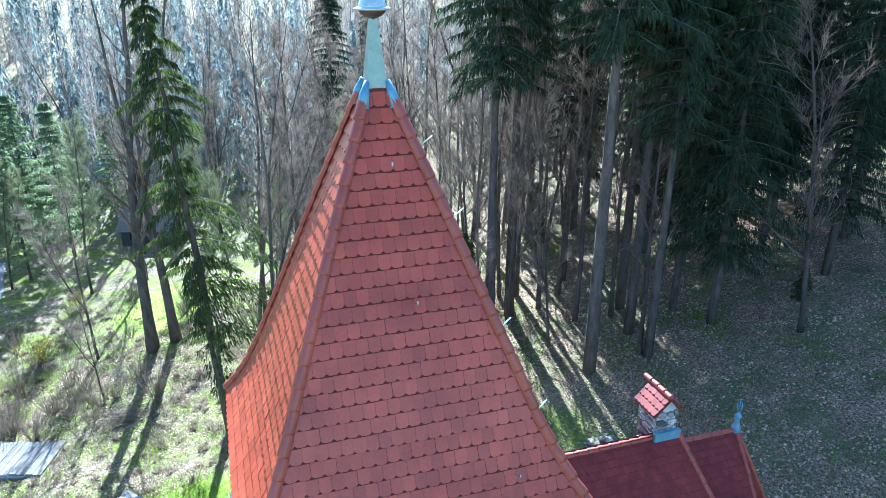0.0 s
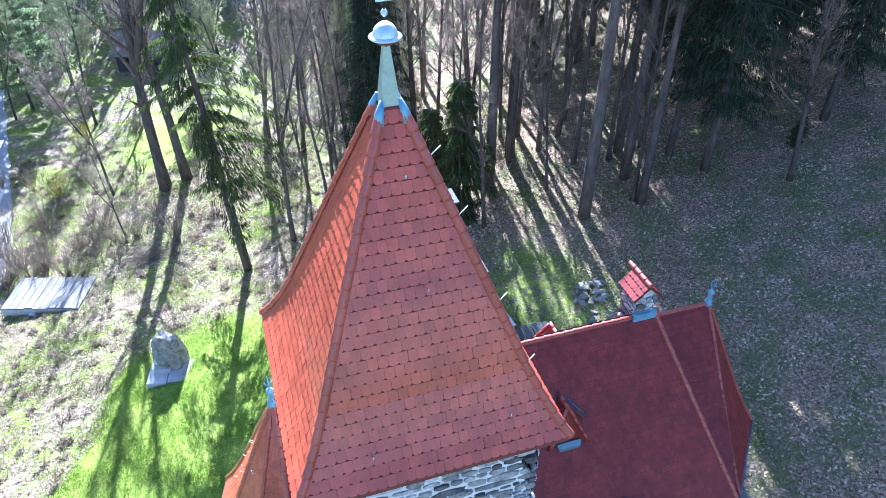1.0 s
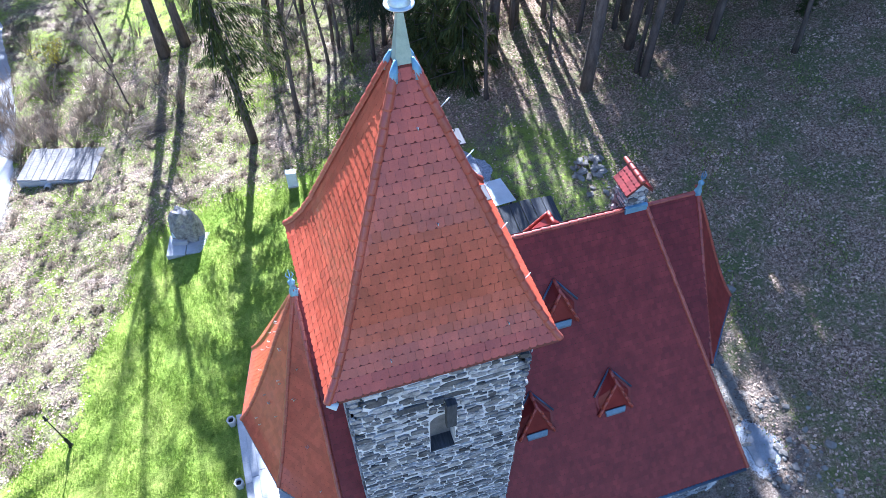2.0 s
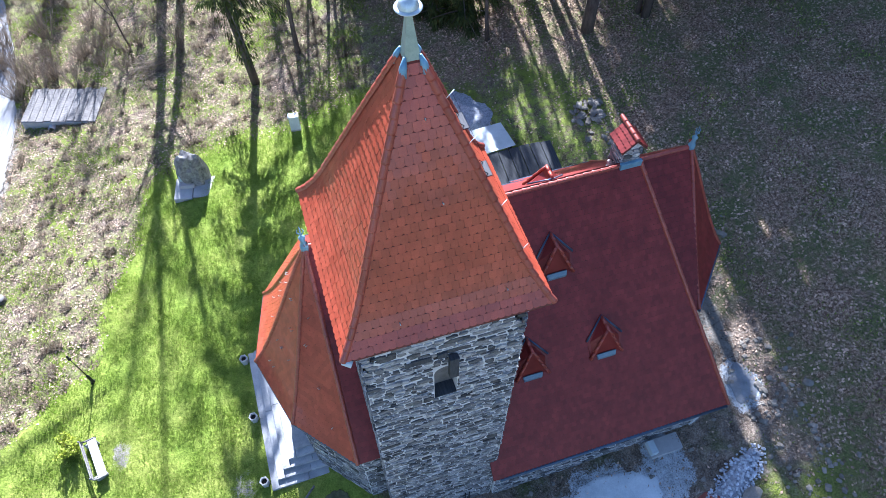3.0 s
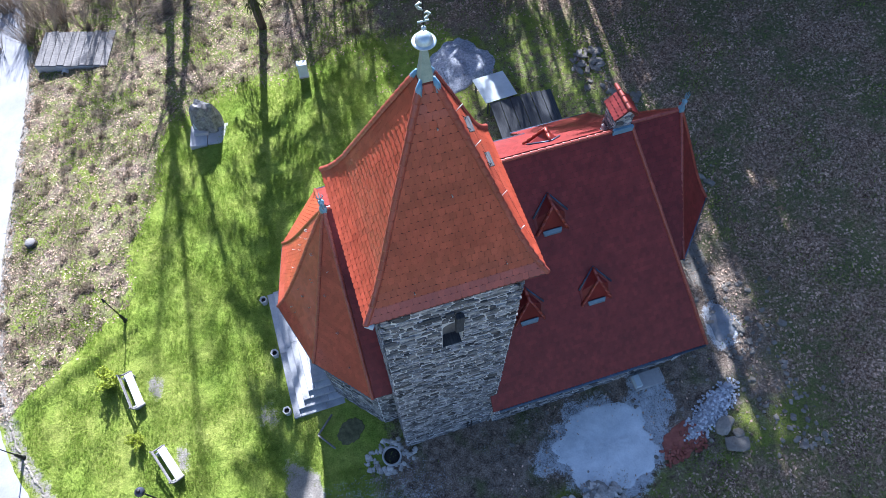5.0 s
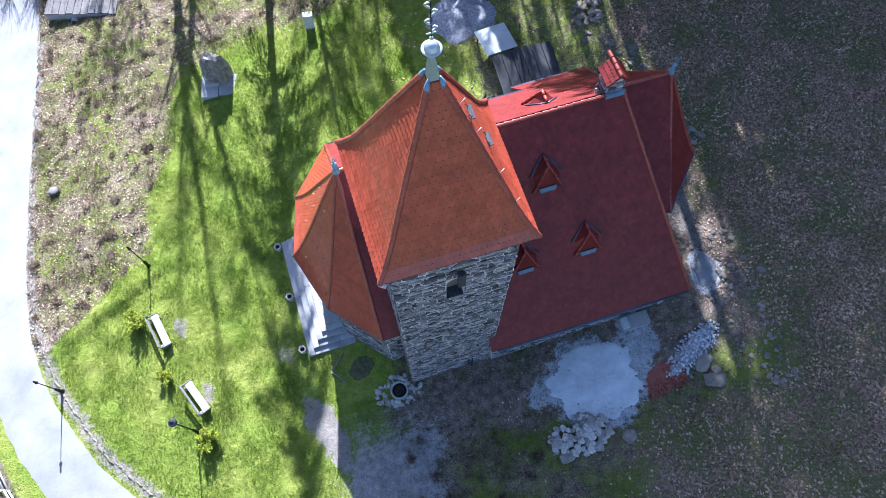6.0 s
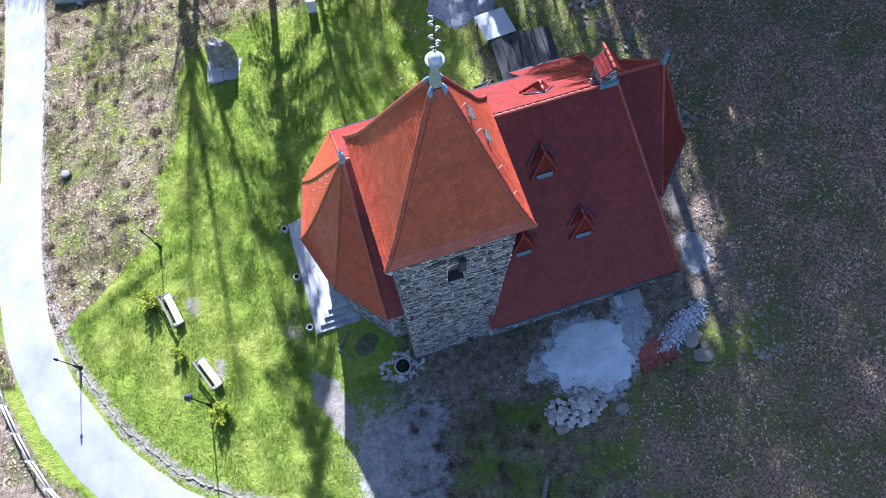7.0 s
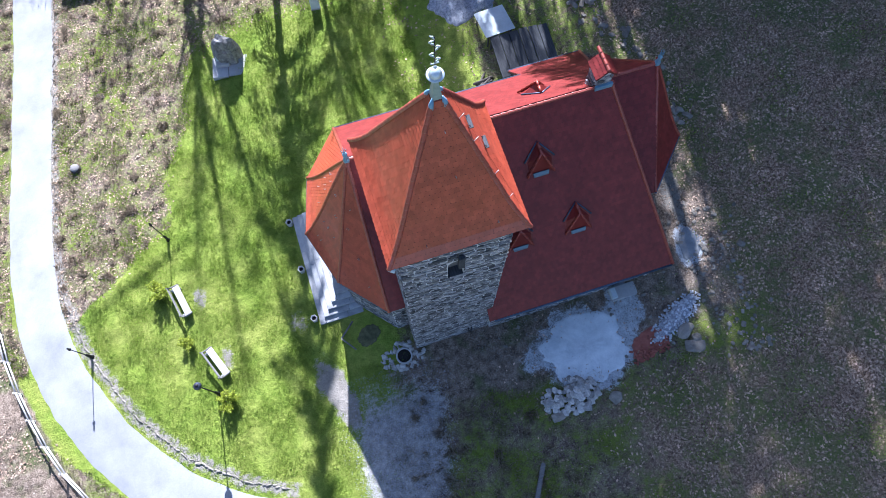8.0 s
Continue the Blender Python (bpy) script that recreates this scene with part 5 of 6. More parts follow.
st = empty("tree_stump", pose(-21.9, 18.1, height(-21.9, 18.1)), "pale sawn tree stump on the meadow slope", "stump")
part("trunk", lathe([(0.42, -0.2), (0.36, 0.1), (0.33, 0.36)], 14), BARK, st)
part("cut_face", lathe([(0.325, 0.36), (0.32, 0.375), (0.02, 0.38)], 14), WOOD_GREY, st, "pale sawn top")

# stone edging between lane and lawn
kerb = empty("kerb", pose(0, 0, 0), "uneven edging of small fieldstones along the lane", "kerb", kind="structure")
KERB_STONE = surface("mossy_kerb_stone", (0.14, 0.125, 0.10), (0.36, 0.33, 0.28), 3.0, 20, 0.9, 0, 0.5, 0.5)
KSH = []
for k in range(6):
    me = bpy.data.meshes.new("kerb_stone")
    b_ = rock_mesh(rg, 0.21, 0.075, 0.07, 1)
    b_.to_mesh(me)
    b_.free()
    me.materials.append(KERB_STONE)
    KSH.append(me)
for (ax, ay), (bx, by) in zip(EDGE, EDGE[1:]):
    ln = math.hypot(bx - ax, by - ay)
    for k in range(int(ln / 0.29)):
        t = (k + 0.5) * 0.29 / ln
        x, y = ax + (bx - ax) * t, ay + (by - ay) * t
        ob = new("kerb_stone", rg.choice(KSH))
        ob.matrix_basis = pose(x + rg.uniform(-0.06, 0.06), y + rg.uniform(-0.06, 0.06), height(x, y) + 0.03 + rg.uniform(-0.02, 0.02), rg.uniform(-10, 10), 0, math.degrees(math.atan2(by - ay, bx - ax)) + rg.uniform(-22, 22)) @ Matrix.Scale(rg.uniform(0.7, 1.2), 4)
        ob.parent = kerb

# rail fence on the far side of the lane
fence = empty("fence", pose(0, 0, 0), "weathered pale wooden rail fence beside the lane", "fence")
FP = [(-29.9, 16), (-29.3, 12.5), (-28.8, 9.8), (-28.3, 7.4), (-27.95, 5.3), (-27.4, 3.0), (-26.75, 1.0), (-26.05, -0.9), (-25.15, -2.85), (-23.9, -4.8), (-22.3, -6.9), (-20.3, -9.2)]
RAIL_WOOD = surface("bleached_rail", (0.38, 0.36, 0.33), (0.66, 0.64, 0.60), 2.0, 30, 0.8, 0, 0.3, 0.2)
for x, y in FP:
    z = height(x, y)
    boxed("post", x - 0.06, y - 0.06, z - 0.3, x + 0.06, y + 0.06, z + 1.0, RAIL_WOOD, fence, 0.012)
for (ax, ay), (bx, by) in zip(FP, FP[1:]):
    for h in (0.45, 0.88):
        bar("rail", [(ax + 0.08, ay, height(ax, ay) + h), (bx + 0.08, by, height(bx, by) + h)], 0.055, RAIL_WOOD, fence, 6)


# ---- small roof fittings ----
def hook(p, d, parent):
    d = Vector(d)
    bar("roof_hook", [Vector(p), Vector(p) + d * 0.09, Vector(p) + d * 0.09 + Vector((0, 0, 0.06))], 0.013, ZINC, parent, 5)


for u, h, z in ((-1.2, 2.36, 19.62), (0.2, 1.3, 22.4), (1.5, 2.3, 19.75), (0.05, 0.6, 24.3)):
    hook((u, -h - 0.06, z + 0.05), (0, -1, 0.2), tower_roof)
for z, h in ((24.6, 0.50), (23.55, 0.87), (21.9, 1.46), (20.6, 1.92)):
    bar("wire_stay", [(h + 0.05, -h - 0.02, z), (h + 0.24, -h + 0.06, z + 0.10)], 0.010, ZINC, tower_roof, 5)
bar("lightning_wire", [(h + 0.23, -h + 0.06, z + 0.10) for h, z in TOWER_PROFILE[1:]], 0.003, IRON, tower_roof, 4)
for z, h in ((23.4, 0.92), (21.6, 1.56)):
    lad = new("roof_step")
    lad.parent = tower_roof
    for s in (-0.18, 0.18):
        bar("bracket", [(h + 0.0, -0.1 + s, z + 0.16), (h + 0.12, -0.1 + s, z + 0.02)], 0.010, IRON, lad, 5)
    boxed("tread", h + 0.06, -0.36, z + 0.0, h + 0.20, 0.12, z + 0.035, WOOD_DARK, lad, 0.005)
for k in range(26):
    z = RNG.choice((7.3, 8.6, 10.0, 11.2))
    j = RNG.choice((0, 1, 2))
    a, b = Edge(HIPS[j + 1]).at(z), Edge(HIPS[j]).at(z)
    p = a.lerp(b, RNG.uniform(0.2, 0.8))
    o = (b - a).cross(Vector((0, 0, 1))).normalized()
    hook(p + o * 0.05 + Vector((0, 0, 0.06)), o, nave_roof)


# ---- trees ----
def bare_tree_mesh(seed, tall, spread, n1=15, n2=12, n3=15, fork=False, thick=0.62):
    """Trunk and crown of a leafless tree as two meshes: verts and faces of each."""
    rg = random.Random(seed)
    tv, tf, cv, cf = [], [], [], []

    def wander(p, d, ln, n, bend, lift):
        pts = [p]
        for _ in range(n):
            d = (d + Vector((rg.uniform(-1, 1), rg.uniform(-1, 1), rg.uniform(-1, 1))) * bend + Vector((0, 0, lift))).normalized()
            p = p + d * (ln / n)
            pts.append(p)
        return pts

    def along(pts, t):
        k = min(int(t * (len(pts) - 1)), len(pts) - 2)
        f = t * (len(pts) - 1) - k
        return pts[k].lerp(pts[k + 1], f), (pts[k + 1] - pts[k]).normalized()

    stems = []
    r0 = (tall * 0.0095 + 0.04) * thick
    main = wander(Vector((0, 0, -0.3)), Vector((rg.uniform(-0.08, 0.08), rg.uniform(-0.08, 0.08), 1)), tall, 10, 0.06, 0.05)
    tube(main, [r0 * (1.25 if i == 0 else 1) * (1 - i / 10.6) + 0.012 for i in range(11)], 8, tv, tf)
    stems.append((main, 0.22, r0))
    if fork:
        p, d = along(main, 0.32)
        st2 = wander(p, (d + Vector((rg.uniform(-0.4, 0.4), rg.uniform(-0.4, 0.4), 0))).normalized(), tall * 0.62, 8, 0.07, 0.08)
        tube(st2, [r0 * 0.62 * (1 - i / 8.6) + 0.012 for i in range(9)], 7, tv, tf)
        stems.append((st2, 0.15, r0 * 0.62))
    for pts, start, rad in stems:
        for k in range(n1):
            t = start + (0.98 - start) * (k + rg.random()) / n1
            p, d = along(pts, t)
            a = rg.uniform(0, 6.283)
            dirn = (Vector((math.cos(a), math.sin(a), rg.uniform(0.35, 1.0))) + d * 0.5).normalized()
            ln = spread * (1.15 - t * 0.75) * rg.uniform(0.6, 1.15)
            b1 = wander(p, dirn, ln, 5, 0.16, 0.07)
            r1 = max(rad * (1 - t) * 0.55, 0.022)
            tube(b1, [r1 * (1 - i / 5.6) + 0.006 for i in range(6)], 4, cv, cf)
            for q in range(n2):
                p2, d2 = along(b1, rg.uniform(0.2, 1.0))
                b2 = wander(p2, (d2 + Vector((rg.uniform(-1, 1), rg.uniform(-1, 1), rg.uniform(-0.3, 0.8))) * 0.9).normalized(), ln * rg.uniform(0.25, 0.5), 3, 0.2, 0.06)
                tube(b2, [0.015, 0.011, 0.008, 0.005], 3, cv, cf)
                for s in range(n3):
                    p3, d3 = along(b2, rg.uniform(0.15, 1.0))
                    e = p3 + (d3 + Vector((rg.uniform(-1, 1), rg.uniform(-1, 1), rg.uniform(-0.5, 0.8))) * 0.9).normalized() * rg.uniform(0.35, 1.0)
                    side = (e - p3).cross(Vector((rg.uniform(-1, 1), rg.uniform(-1, 1), rg.uniform(-1, 1)))).normalized() * 0.009
                    n = len(cv)
                    cv += [p3 - side, p3 + side, e]
                    cf.append((n, n + 1, n + 2))
    return (tv, tf), (cv, cf)


def make_tree(seed, tall, spread, label, twig=TWIG, **kw):
    (tv, tf), (cv, cf) = bare_tree_mesh(seed, tall, spread, **kw)
    t = empty("tree", pose(0, 0, 0), label, "tree", "bare trees of the wood")
    raw("trunk", tv, tf, BARK, t, "", True)
    raw("crown", cv, cf, twig, t, "bare fine twigs")["kind"] = "stuff"
    return t


def conifer(seed, tall, spread, dens, clear, droop, needle, label, sparse=0.0, name="spruce_tree", gap=1.0, spray=1.0, ragged=0.0):
    """A spruce: straight trunk, whorls of hanging boughs, each set with many small needle sprays."""
    rg = random.Random(seed)
    t = empty(name, pose(0, 0, 0), label, "spruce", "spruces of the wood")
    tv, tf = tube([(0.25 * noise.noise(Vector((k * 0.4, seed, 0))) * k / 4, 0.2 * noise.noise(Vector((k * 0.4, seed, 9))) * k / 4, -0.3 + (tall + 0.3) * k / 10) for k in range(11)],
                  [(tall * 0.0085 + 0.04) * (1 - k / 10.4) + 0.01 for k in range(11)], 8)
    raw("trunk", tv, tf, BARK, t, "", True)
    v, f, bv, bf = [], [], [], []
    z = tall * clear
    while z < tall * 0.985:
        u = (z - tall * clear) / (tall * (1 - clear))
        ln0 = spread * (1 - u) ** 0.75 * (0.55 + 0.45 * min(1, u * 5 + 0.3)) + 0.25
        nb = rg.choice((4, 5, 6))
        a0 = rg.uniform(0, 6.28)
        for k in range(nb):
            if rg.random() < sparse:
                continue
            a = a0 + 6.283 * k / nb + rg.uniform(-0.3, 0.3)
            ln = ln0 * rg.uniform(0.65 - ragged, 1.15 + ragged * 0.6)
            c, s = math.cos(a), math.sin(a)
            pts = []
            for i in range(6):
                q = i / 5
                pts.append(Vector((c * ln * q, s * ln * q, z + ln * (0.12 * q - droop * q * q + 0.22 * droop * q ** 4))))
            tube(pts, [0.035 * (1 - i / 6) + 0.008 for i in range(6)], 3, bv, bf)
            for j in range(int(dens * (0.4 + ln / spread))):
                q = rg.uniform(0.12, 1.0)
                p = pts[0].lerp(pts[-1], q)
                i = min(int(q * 5), 4)
                p = pts[i].lerp(pts[i + 1], q * 5 - i)
                w = rg.uniform(-1, 1)
                side = Vector((-s, c, 0))
                p = p + side * w * 0.30 * ln * (1 - q * 0.6)
                hang = Vector((c * rg.uniform(0.0, 0.5) - s * w * 0.3, s * rg.uniform(0.0, 0.5) + c * w * 0.3, -rg.uniform(0.25, 1.0))).normalized()
                lg = rg.uniform(0.22, 0.62) * spray
                wd = side * rg.uniform(-0.05, 0.05) * spray + Vector((c, s, 0)) * rg.uniform(-0.05, 0.05)
                n = len(v)
                v += [p - wd, p + wd, p + hang * lg]
                f.append((n, n + 1, n + 2))
        z += rg.uniform(0.55, 1.0) * (0.6 + 0.5 * (1 - u)) * gap
    raw("bough_frame", bv, bf, BARK, t)["kind"] = "stuff"
    raw("crown", v, f, needle, t, "hanging needle sprays")["kind"] = "stuff"
    return t


def put(ob, x, y, turn, size=1.0, lean=(0, 0)):
    m = pose(x, y, height(x, y), lean[0], lean[1], turn)
    c = copy_thing(ob, m)
    c.scale = (size, size, size)
    return c


TREES = [make_tree(s, h, sp, lab, **kw) for s, h, sp, lab, kw in (
    (1, 24, 4.6, "tall leafless tree with a slim grey trunk", dict(n1=17)),
    (2, 26, 4.2, "tall leafless tree with a forked dark trunk", dict(n1=13, n2=9, n3=10, fork=True)),
    (3, 22, 4.8, "leafless tree with spreading fine twigs", dict(n1=18)),
    (4, 25, 3.6, "slender leafless tree of the wood", dict(n1=15)),
    (5, 19, 4.2, "leafless forked tree with fine twigs", dict(n1=12, fork=True)),
    (6, 31, 5.2, "big old leafless tree with a thick leaning trunk", dict(n1=18, n2=9, n3=8, fork=True, thick=1.3)),
    (7, 17, 4.0, "airy tree with pale green budding twigs", dict(n1=20, n2=13, fork=True, twig=TWIG_BUD)))]
rg = random.Random(77)
taken = []


def tree_at(x, y, k=None, size=None, lean=None):
    k = rg.randrange(5) if k is None else k
    taken.append((x, y))
    return put(TREES[k], x, y, rg.uniform(0, 360), size or rg.uniform(0.85, 1.15), lean or (rg.uniform(-3, 3), rg.uniform(-3, 3)))


# trunks that stand clear, east to west
for x, y, k, sc, ln in ((12.7, 27.1, 3, 0.8, (0, 3)), (19.1, 36.7, 0, 1.1, (0, 0)), (18.0, 28.4, 4, 0.75, (2, 6)), (21.1, 30.5, 0, 1.05, (0, 2)), (21.7, 34.7, 3, 1.1, (0, 0)),
                     (22.6, 24.3, 3, 0.9, (0, 2)), (32.1, 20.8, 2, 1.1, (0, 16)), (30.5, 43.0, 0, 1.1, (0, 0)), (28.2, 46.9, 3, 1.1, (0, 0)),
                     (20.0, 43.6, 1, 1.0, (0, 0)), (23.3, 49.8, 0, 1.0, (0, 0)), (31.0, 46.9, 2, 1.0, (0, 0)), (29.8, 33.1, 3, 1.1, (0, 2)), (24.2, 38.5, 2, 1.0, (0, 0)), (16.2, 40.5, 3, 1.0, (0, 0)),
                     (-0.35, 32.5, 1, 0.95, (0, -4)), (-1.2, 44.3, 0, 1.1, (0, -5)), (-9.6, 44.6, 5, 1.05, (0, -4)), (-7.8, 45.4, 5, 0.92, (0, -5)), (-14.5, 48.4, 4, 0.85, (0, -10)),
                     (7.1, 57.4, 1, 1.0, (0, 0)), (7.3, 52.1, 0, 1.05, (0, -2)), (14.3, 58.7, 3, 1.1, (0, 0)), (-12.9, 40.0, 4, 0.5, (0, -8)), (17.0, 33.5, 2, 1.0, (0, 3)), (23.5, 29.5, 2, 1.05, (0, 0)), (25.2, 34.0, 0, 1.1, (0, 0)), (26.2, 29.8, 4, 1.1, (0, 0)), (19.6, 33.6, 1, 1.0, (0, 0)), (-0.2, 52.0, 1, 1.1, (0, -3)), (2.8, 49.5, 3, 1.0, (0, 2)),
                     (15.2, 36.8, 2, 0.9, (0, 2)), (3.2, 38.5, 2, 0.85, (0, 0)), (5.4, 39.3, 2, 0.8, (0, 2)), (4.3, 42.5, 2, 0.9, (0, 0)), (6.4, 42.0, 4, 0.9, (0, 0)), (2.0, 41.0, 2, 0.8, (0, -2)), (13.6, 35.4, 4, 1.0, (0, -2)), (17.9, 37.4, 2, 0.95, (0, 0)), (4.5, 40.5, 2, 0.85, (0, 3)), (9.5, 44.0, 3, 0.9, (0, 0)), (12.0, 50.0, 0, 1.0, (0, 0)), (5.2, 66, 1, 1.1, (0, 0))):
    tree_at(x, y, k, sc, ln)
# the wood behind
for x, y in ((-26, 50), (-29, 60), (-17.5, 66), (-3, 66), (1.5, 58), (5, 47.5), (9, 56), (-26, 70), (-33, 54), (11.5, 47)):
    tree_at(x, y, 6, rg.uniform(0.8, 1.1))
for x, y, k in ((20.5, 40.5, 1), (22.5, 45.5, 0), (25.0, 43.5, 2), (18.2, 46.5, 2), (21.3, 52.0, 1), (26.8, 48.5, 2), (14.3, 43.8, 2), (11.3, 40.2, 4), (15.6, 52.5, 1), (13.2, 47.2, 2), (17.0, 57.0, 0), (10.2, 47.8, 2), (23.4, 57.0, 2), (27.5, 53.0, 1), (8.4, 49.6, 2)):
    tree_at(x, y, k, rg.uniform(1.0, 1.2))
while len(taken) < 145:
    x, y = rg.uniform(-40, 70), rg.uniform(36, 130)
    if x < 2 and y < 58 or (x < -8 and y < 80 and rg.random() < 0.6):
        continue
    if min(math.hypot(x - a, y - b) for a, b in taken) < 3.4:
        continue
    tree_at(x, y)

SPRUCE = conifer(31, 31, 3.7, 180, 0.22, 0.70, NEEDLE, "tall spruce with hanging sunlit green boughs", 0.58, gap=0.85, ragged=0.6, spray=1.15)
DARK_SPRUCE = conifer(32, 29, 4.5, 120, 0.17, 0.40, NEEDLE_DARK, "tall dense dark spruce of the wood", spray=1.15)
DARK_SPRUCE_B = conifer(33, 27, 3.8, 105, 0.24, 0.45, NEEDLE_DARK, "tall dense dark spruce of the wood", spray=1.15)
# High crowns above the view, added to shade the east and south-east ground.
SHADE_SPRUCE = conifer(36, 33, 3.8, 150, 0.48, 0.45, NEEDLE_DARK, "tall dark spruce with a high bare trunk, added to cast shade", spray=1.15)
GREEN_PINE = conifer(34, 17, 3.4, 170, 0.14, 0.10, PINE, "light green pine in the thicket below the church", 0.25, "pine_tree")
YOUNG = conifer(35, 6.0, 1.6, 110, 0.05, 0.25, NEEDLE, "young green spruce at the wood's edge")
put(SPRUCE, -3.9, 30.5, 20, 1.0, (0, -3))
for x, y, k, sc in ((28.4, 24.8, 0, 1.08), (27.3, 27.6, 1, 1.0), (23.4, 27.0, 2, 1.2), (24.6, 30.2, 2, 1.2), (22.9, 23.8, 2, 0.95), (14.8, 31.8, 2, 1.2), (19.0, 24.5, 2, 1.35), (33.5, 30.0, 1, 1.0), (38.5, 25.5, 0, 1.0), (36.0, 35.5, 0, 1.1), (43.5, 29.0, 1, 1.1), (41, 40, 0, 1.1), 
                    (34.5, 42, 1, 1.05), (38, 52, 0, 1.1), (25.5, 54, 1, 1.0), (10.5, 72, 0, 1.1), (31, 62, 0, 1.1), (16.5, 78, 1, 1.0), (8.0, 38.5, 0, 0.76), (6.6, 36.6, 1, 0.64), (17.4, 34.2, 2, 1.2), (23.2, 36.6, 2, 0.72), (33, 40.5, 0, 0.78), (37.5, 44, 1, 0.8), (31, 47.5, 0, 0.8), (42.5, 35.5, 1, 0.85), (30.5, 36.5, 1, 0.95), (25.2, 47.8, 2, 1.0), (28.4, 45.0, 2, 1.0), (34.5, 36.5, 0, 1.05), (38.0, 31.5, 1, 1.05), (41.0, 34.0, 0, 1.0), (45.5, 38.0, 0, 1.1), (47.0, 31.5, 1, 1.05), (31.8, 33.0, 1, 1.0), (47.5, 44.0, 0, 1.0), (52.0, 39.0, 1, 1.0), (53.0, 47.5, 0, 1.1), (44.5, 51.0, 1, 1.0)):
    put((DARK_SPRUCE, DARK_SPRUCE_B, SHADE_SPRUCE)[k], x, y, rg.uniform(0, 360), sc)
for x, y, sc in ((-20.9, 78, 1.25), (-26.0, 84, 1.25), (-16.5, 88, 1.0), (-24.5, 72, 1.0), (-27.5, 56, 0.85), (-34, 75, 1.1), (-28, 84, 1.05), (-38, 68, 1.0), (-30, 95, 1.1), (-40, 88, 1.2)):
    put(GREEN_PINE, x, y, rg.uniform(0, 360), sc * 0.9)
for x, y, sc in ((11.85, 30.3, 1.7), (10.2, 31.6, 1.35), (9.2, 33.4, 1.1), (24.5, 45, 1.0), (35, 24, 0.4), (-33, 58, 0.9)):
    put(YOUNG, x, y, rg.uniform(0, 360), sc)
for proto, spot in zip(TREES + [SPRUCE, DARK_SPRUCE, DARK_SPRUCE_B, GREEN_PINE, YOUNG, SHADE_SPRUCE], ((-44, 92), (66, 60), (-48, 84), (70, 48), (-40, 104), (-50, 110), (64, 30), (68, 22), (-44, 76), (-52, 70), (72, 38), (76, 30), (-56, 92))):
    proto.matrix_basis = pose(spot[0], spot[1], height(*spot))


# ---- shrubs ----
def shrub(seed, tall, stems, material, label, leaf=None, leaves=0):
    rg2 = random.Random(seed)
    s = empty("shrub", pose(0, 0, 0), label, "shrub", "")
    v, f, lv, lf = [], [], [], []
    for k in range(stems):
        a = rg2.uniform(0, 6.283)
        out = rg2.uniform(0.1, 0.55)
        p = Vector((0.25 * math.cos(a), 0.25 * math.sin(a), -0.1))
        d = Vector((math.cos(a) * out, math.sin(a) * out, 1)).normalized()
        pts = [p]
        for i in range(5):
            d = (d + Vector((rg2.uniform(-1, 1), rg2.uniform(-1, 1), rg2.uniform(-0.4, 0.6))) * 0.16).normalized()
            p = p + d * tall * rg2.uniform(0.13, 0.22)
            pts.append(p)
        tube(pts, [0.022 * (1 - i / 5.8) + 0.004 for i in range(6)], 3, v, f)
        for i in range(9):
            j = rg2.randrange(1, 5)
            b = pts[j].lerp(pts[j + 1], rg2.random())
            e = b + (Vector((rg2.uniform(-1, 1), rg2.uniform(-1, 1), rg2.uniform(0, 1.2)))).normalized() * tall * rg2.uniform(0.10, 0.24)
            w = (e - b).cross(Vector((rg2.random(), rg2.random(), 0.3))).normalized() * 0.009
            n = len(v)
            v += [b - w, b + w, e]
            f.append((n, n + 1, n + 2))
            for q in range(leaves):
                c = b.lerp(e, rg2.random()) + Vector((rg2.gauss(0, 0.05), rg2.gauss(0, 0.05), rg2.gauss(0, 0.05)))
                x_ = Vector((rg2.uniform(-1, 1), rg2.uniform(-1, 1), rg2.uniform(-1, 1))).normalized() * 0.075
                y_ = x_.cross(Vector((rg2.uniform(-1, 1), rg2.uniform(-1, 1), 1))).normalized() * 0.045
                n2 = len(lv)
                lv += [c - x_, c + y_, c + x_, c - y_]
                lf.append((n2, n2 + 1, n2 + 2, n2 + 3))
    raw("brushwood", v, f, material, s)["kind"] = "stuff"
    if leaves:
        raw("foliage", lv, lf, leaf, s, "small yellow-green leaves")["kind"] = "stuff"
    return s


BUSH = [shrub(51, 3.4, 26, TWIG_TAN, "bare many-stemmed shrub on the slope"), shrub(52, 2.4, 30, TWIG_TAN, "low tangle of bare brushwood on the slope")]
YELLOW = shrub(53, 1.35, 16, TWIG, "small yellow-green flowering shrub on the lawn", SHRUB_YELLOW, 9)
FORSYTHIA = shrub(54, 3.0, 22, TWIG_TAN, "yellow flowering shrub in the thicket", surface("forsythia_yellow", (0.42, 0.36, 0.02), (0.62, 0.52, 0.04), 3, 20, 0.6, 0, 0, 0.3), 5)
for x, y, sc in ((-17.24, 6.51, 0.9), (-16.17, 2.60, 0.65), (-14.4, -1.9, 0.9)):
    put(YELLOW, x, y, rg.uniform(0, 360), sc)
put(FORSYTHIA, -19.8, 50.5, 0, 1.0)
put(FORSYTHIA, -18.2, 62.0, 40, 0.8)
for k in range(64):
    x, y = (rg.uniform(-26, 2), rg.uniform(37, 64)) if k < 34 else (rg.uniform(-24, -13), rg.uniform(38.5, 46)) if k < 44 else (rg.uniform(4, 40), rg.uniform(36, 75))
    put(BUSH[k % 2], x, y, rg.uniform(0, 360), rg.uniform(0.6, 1.2))
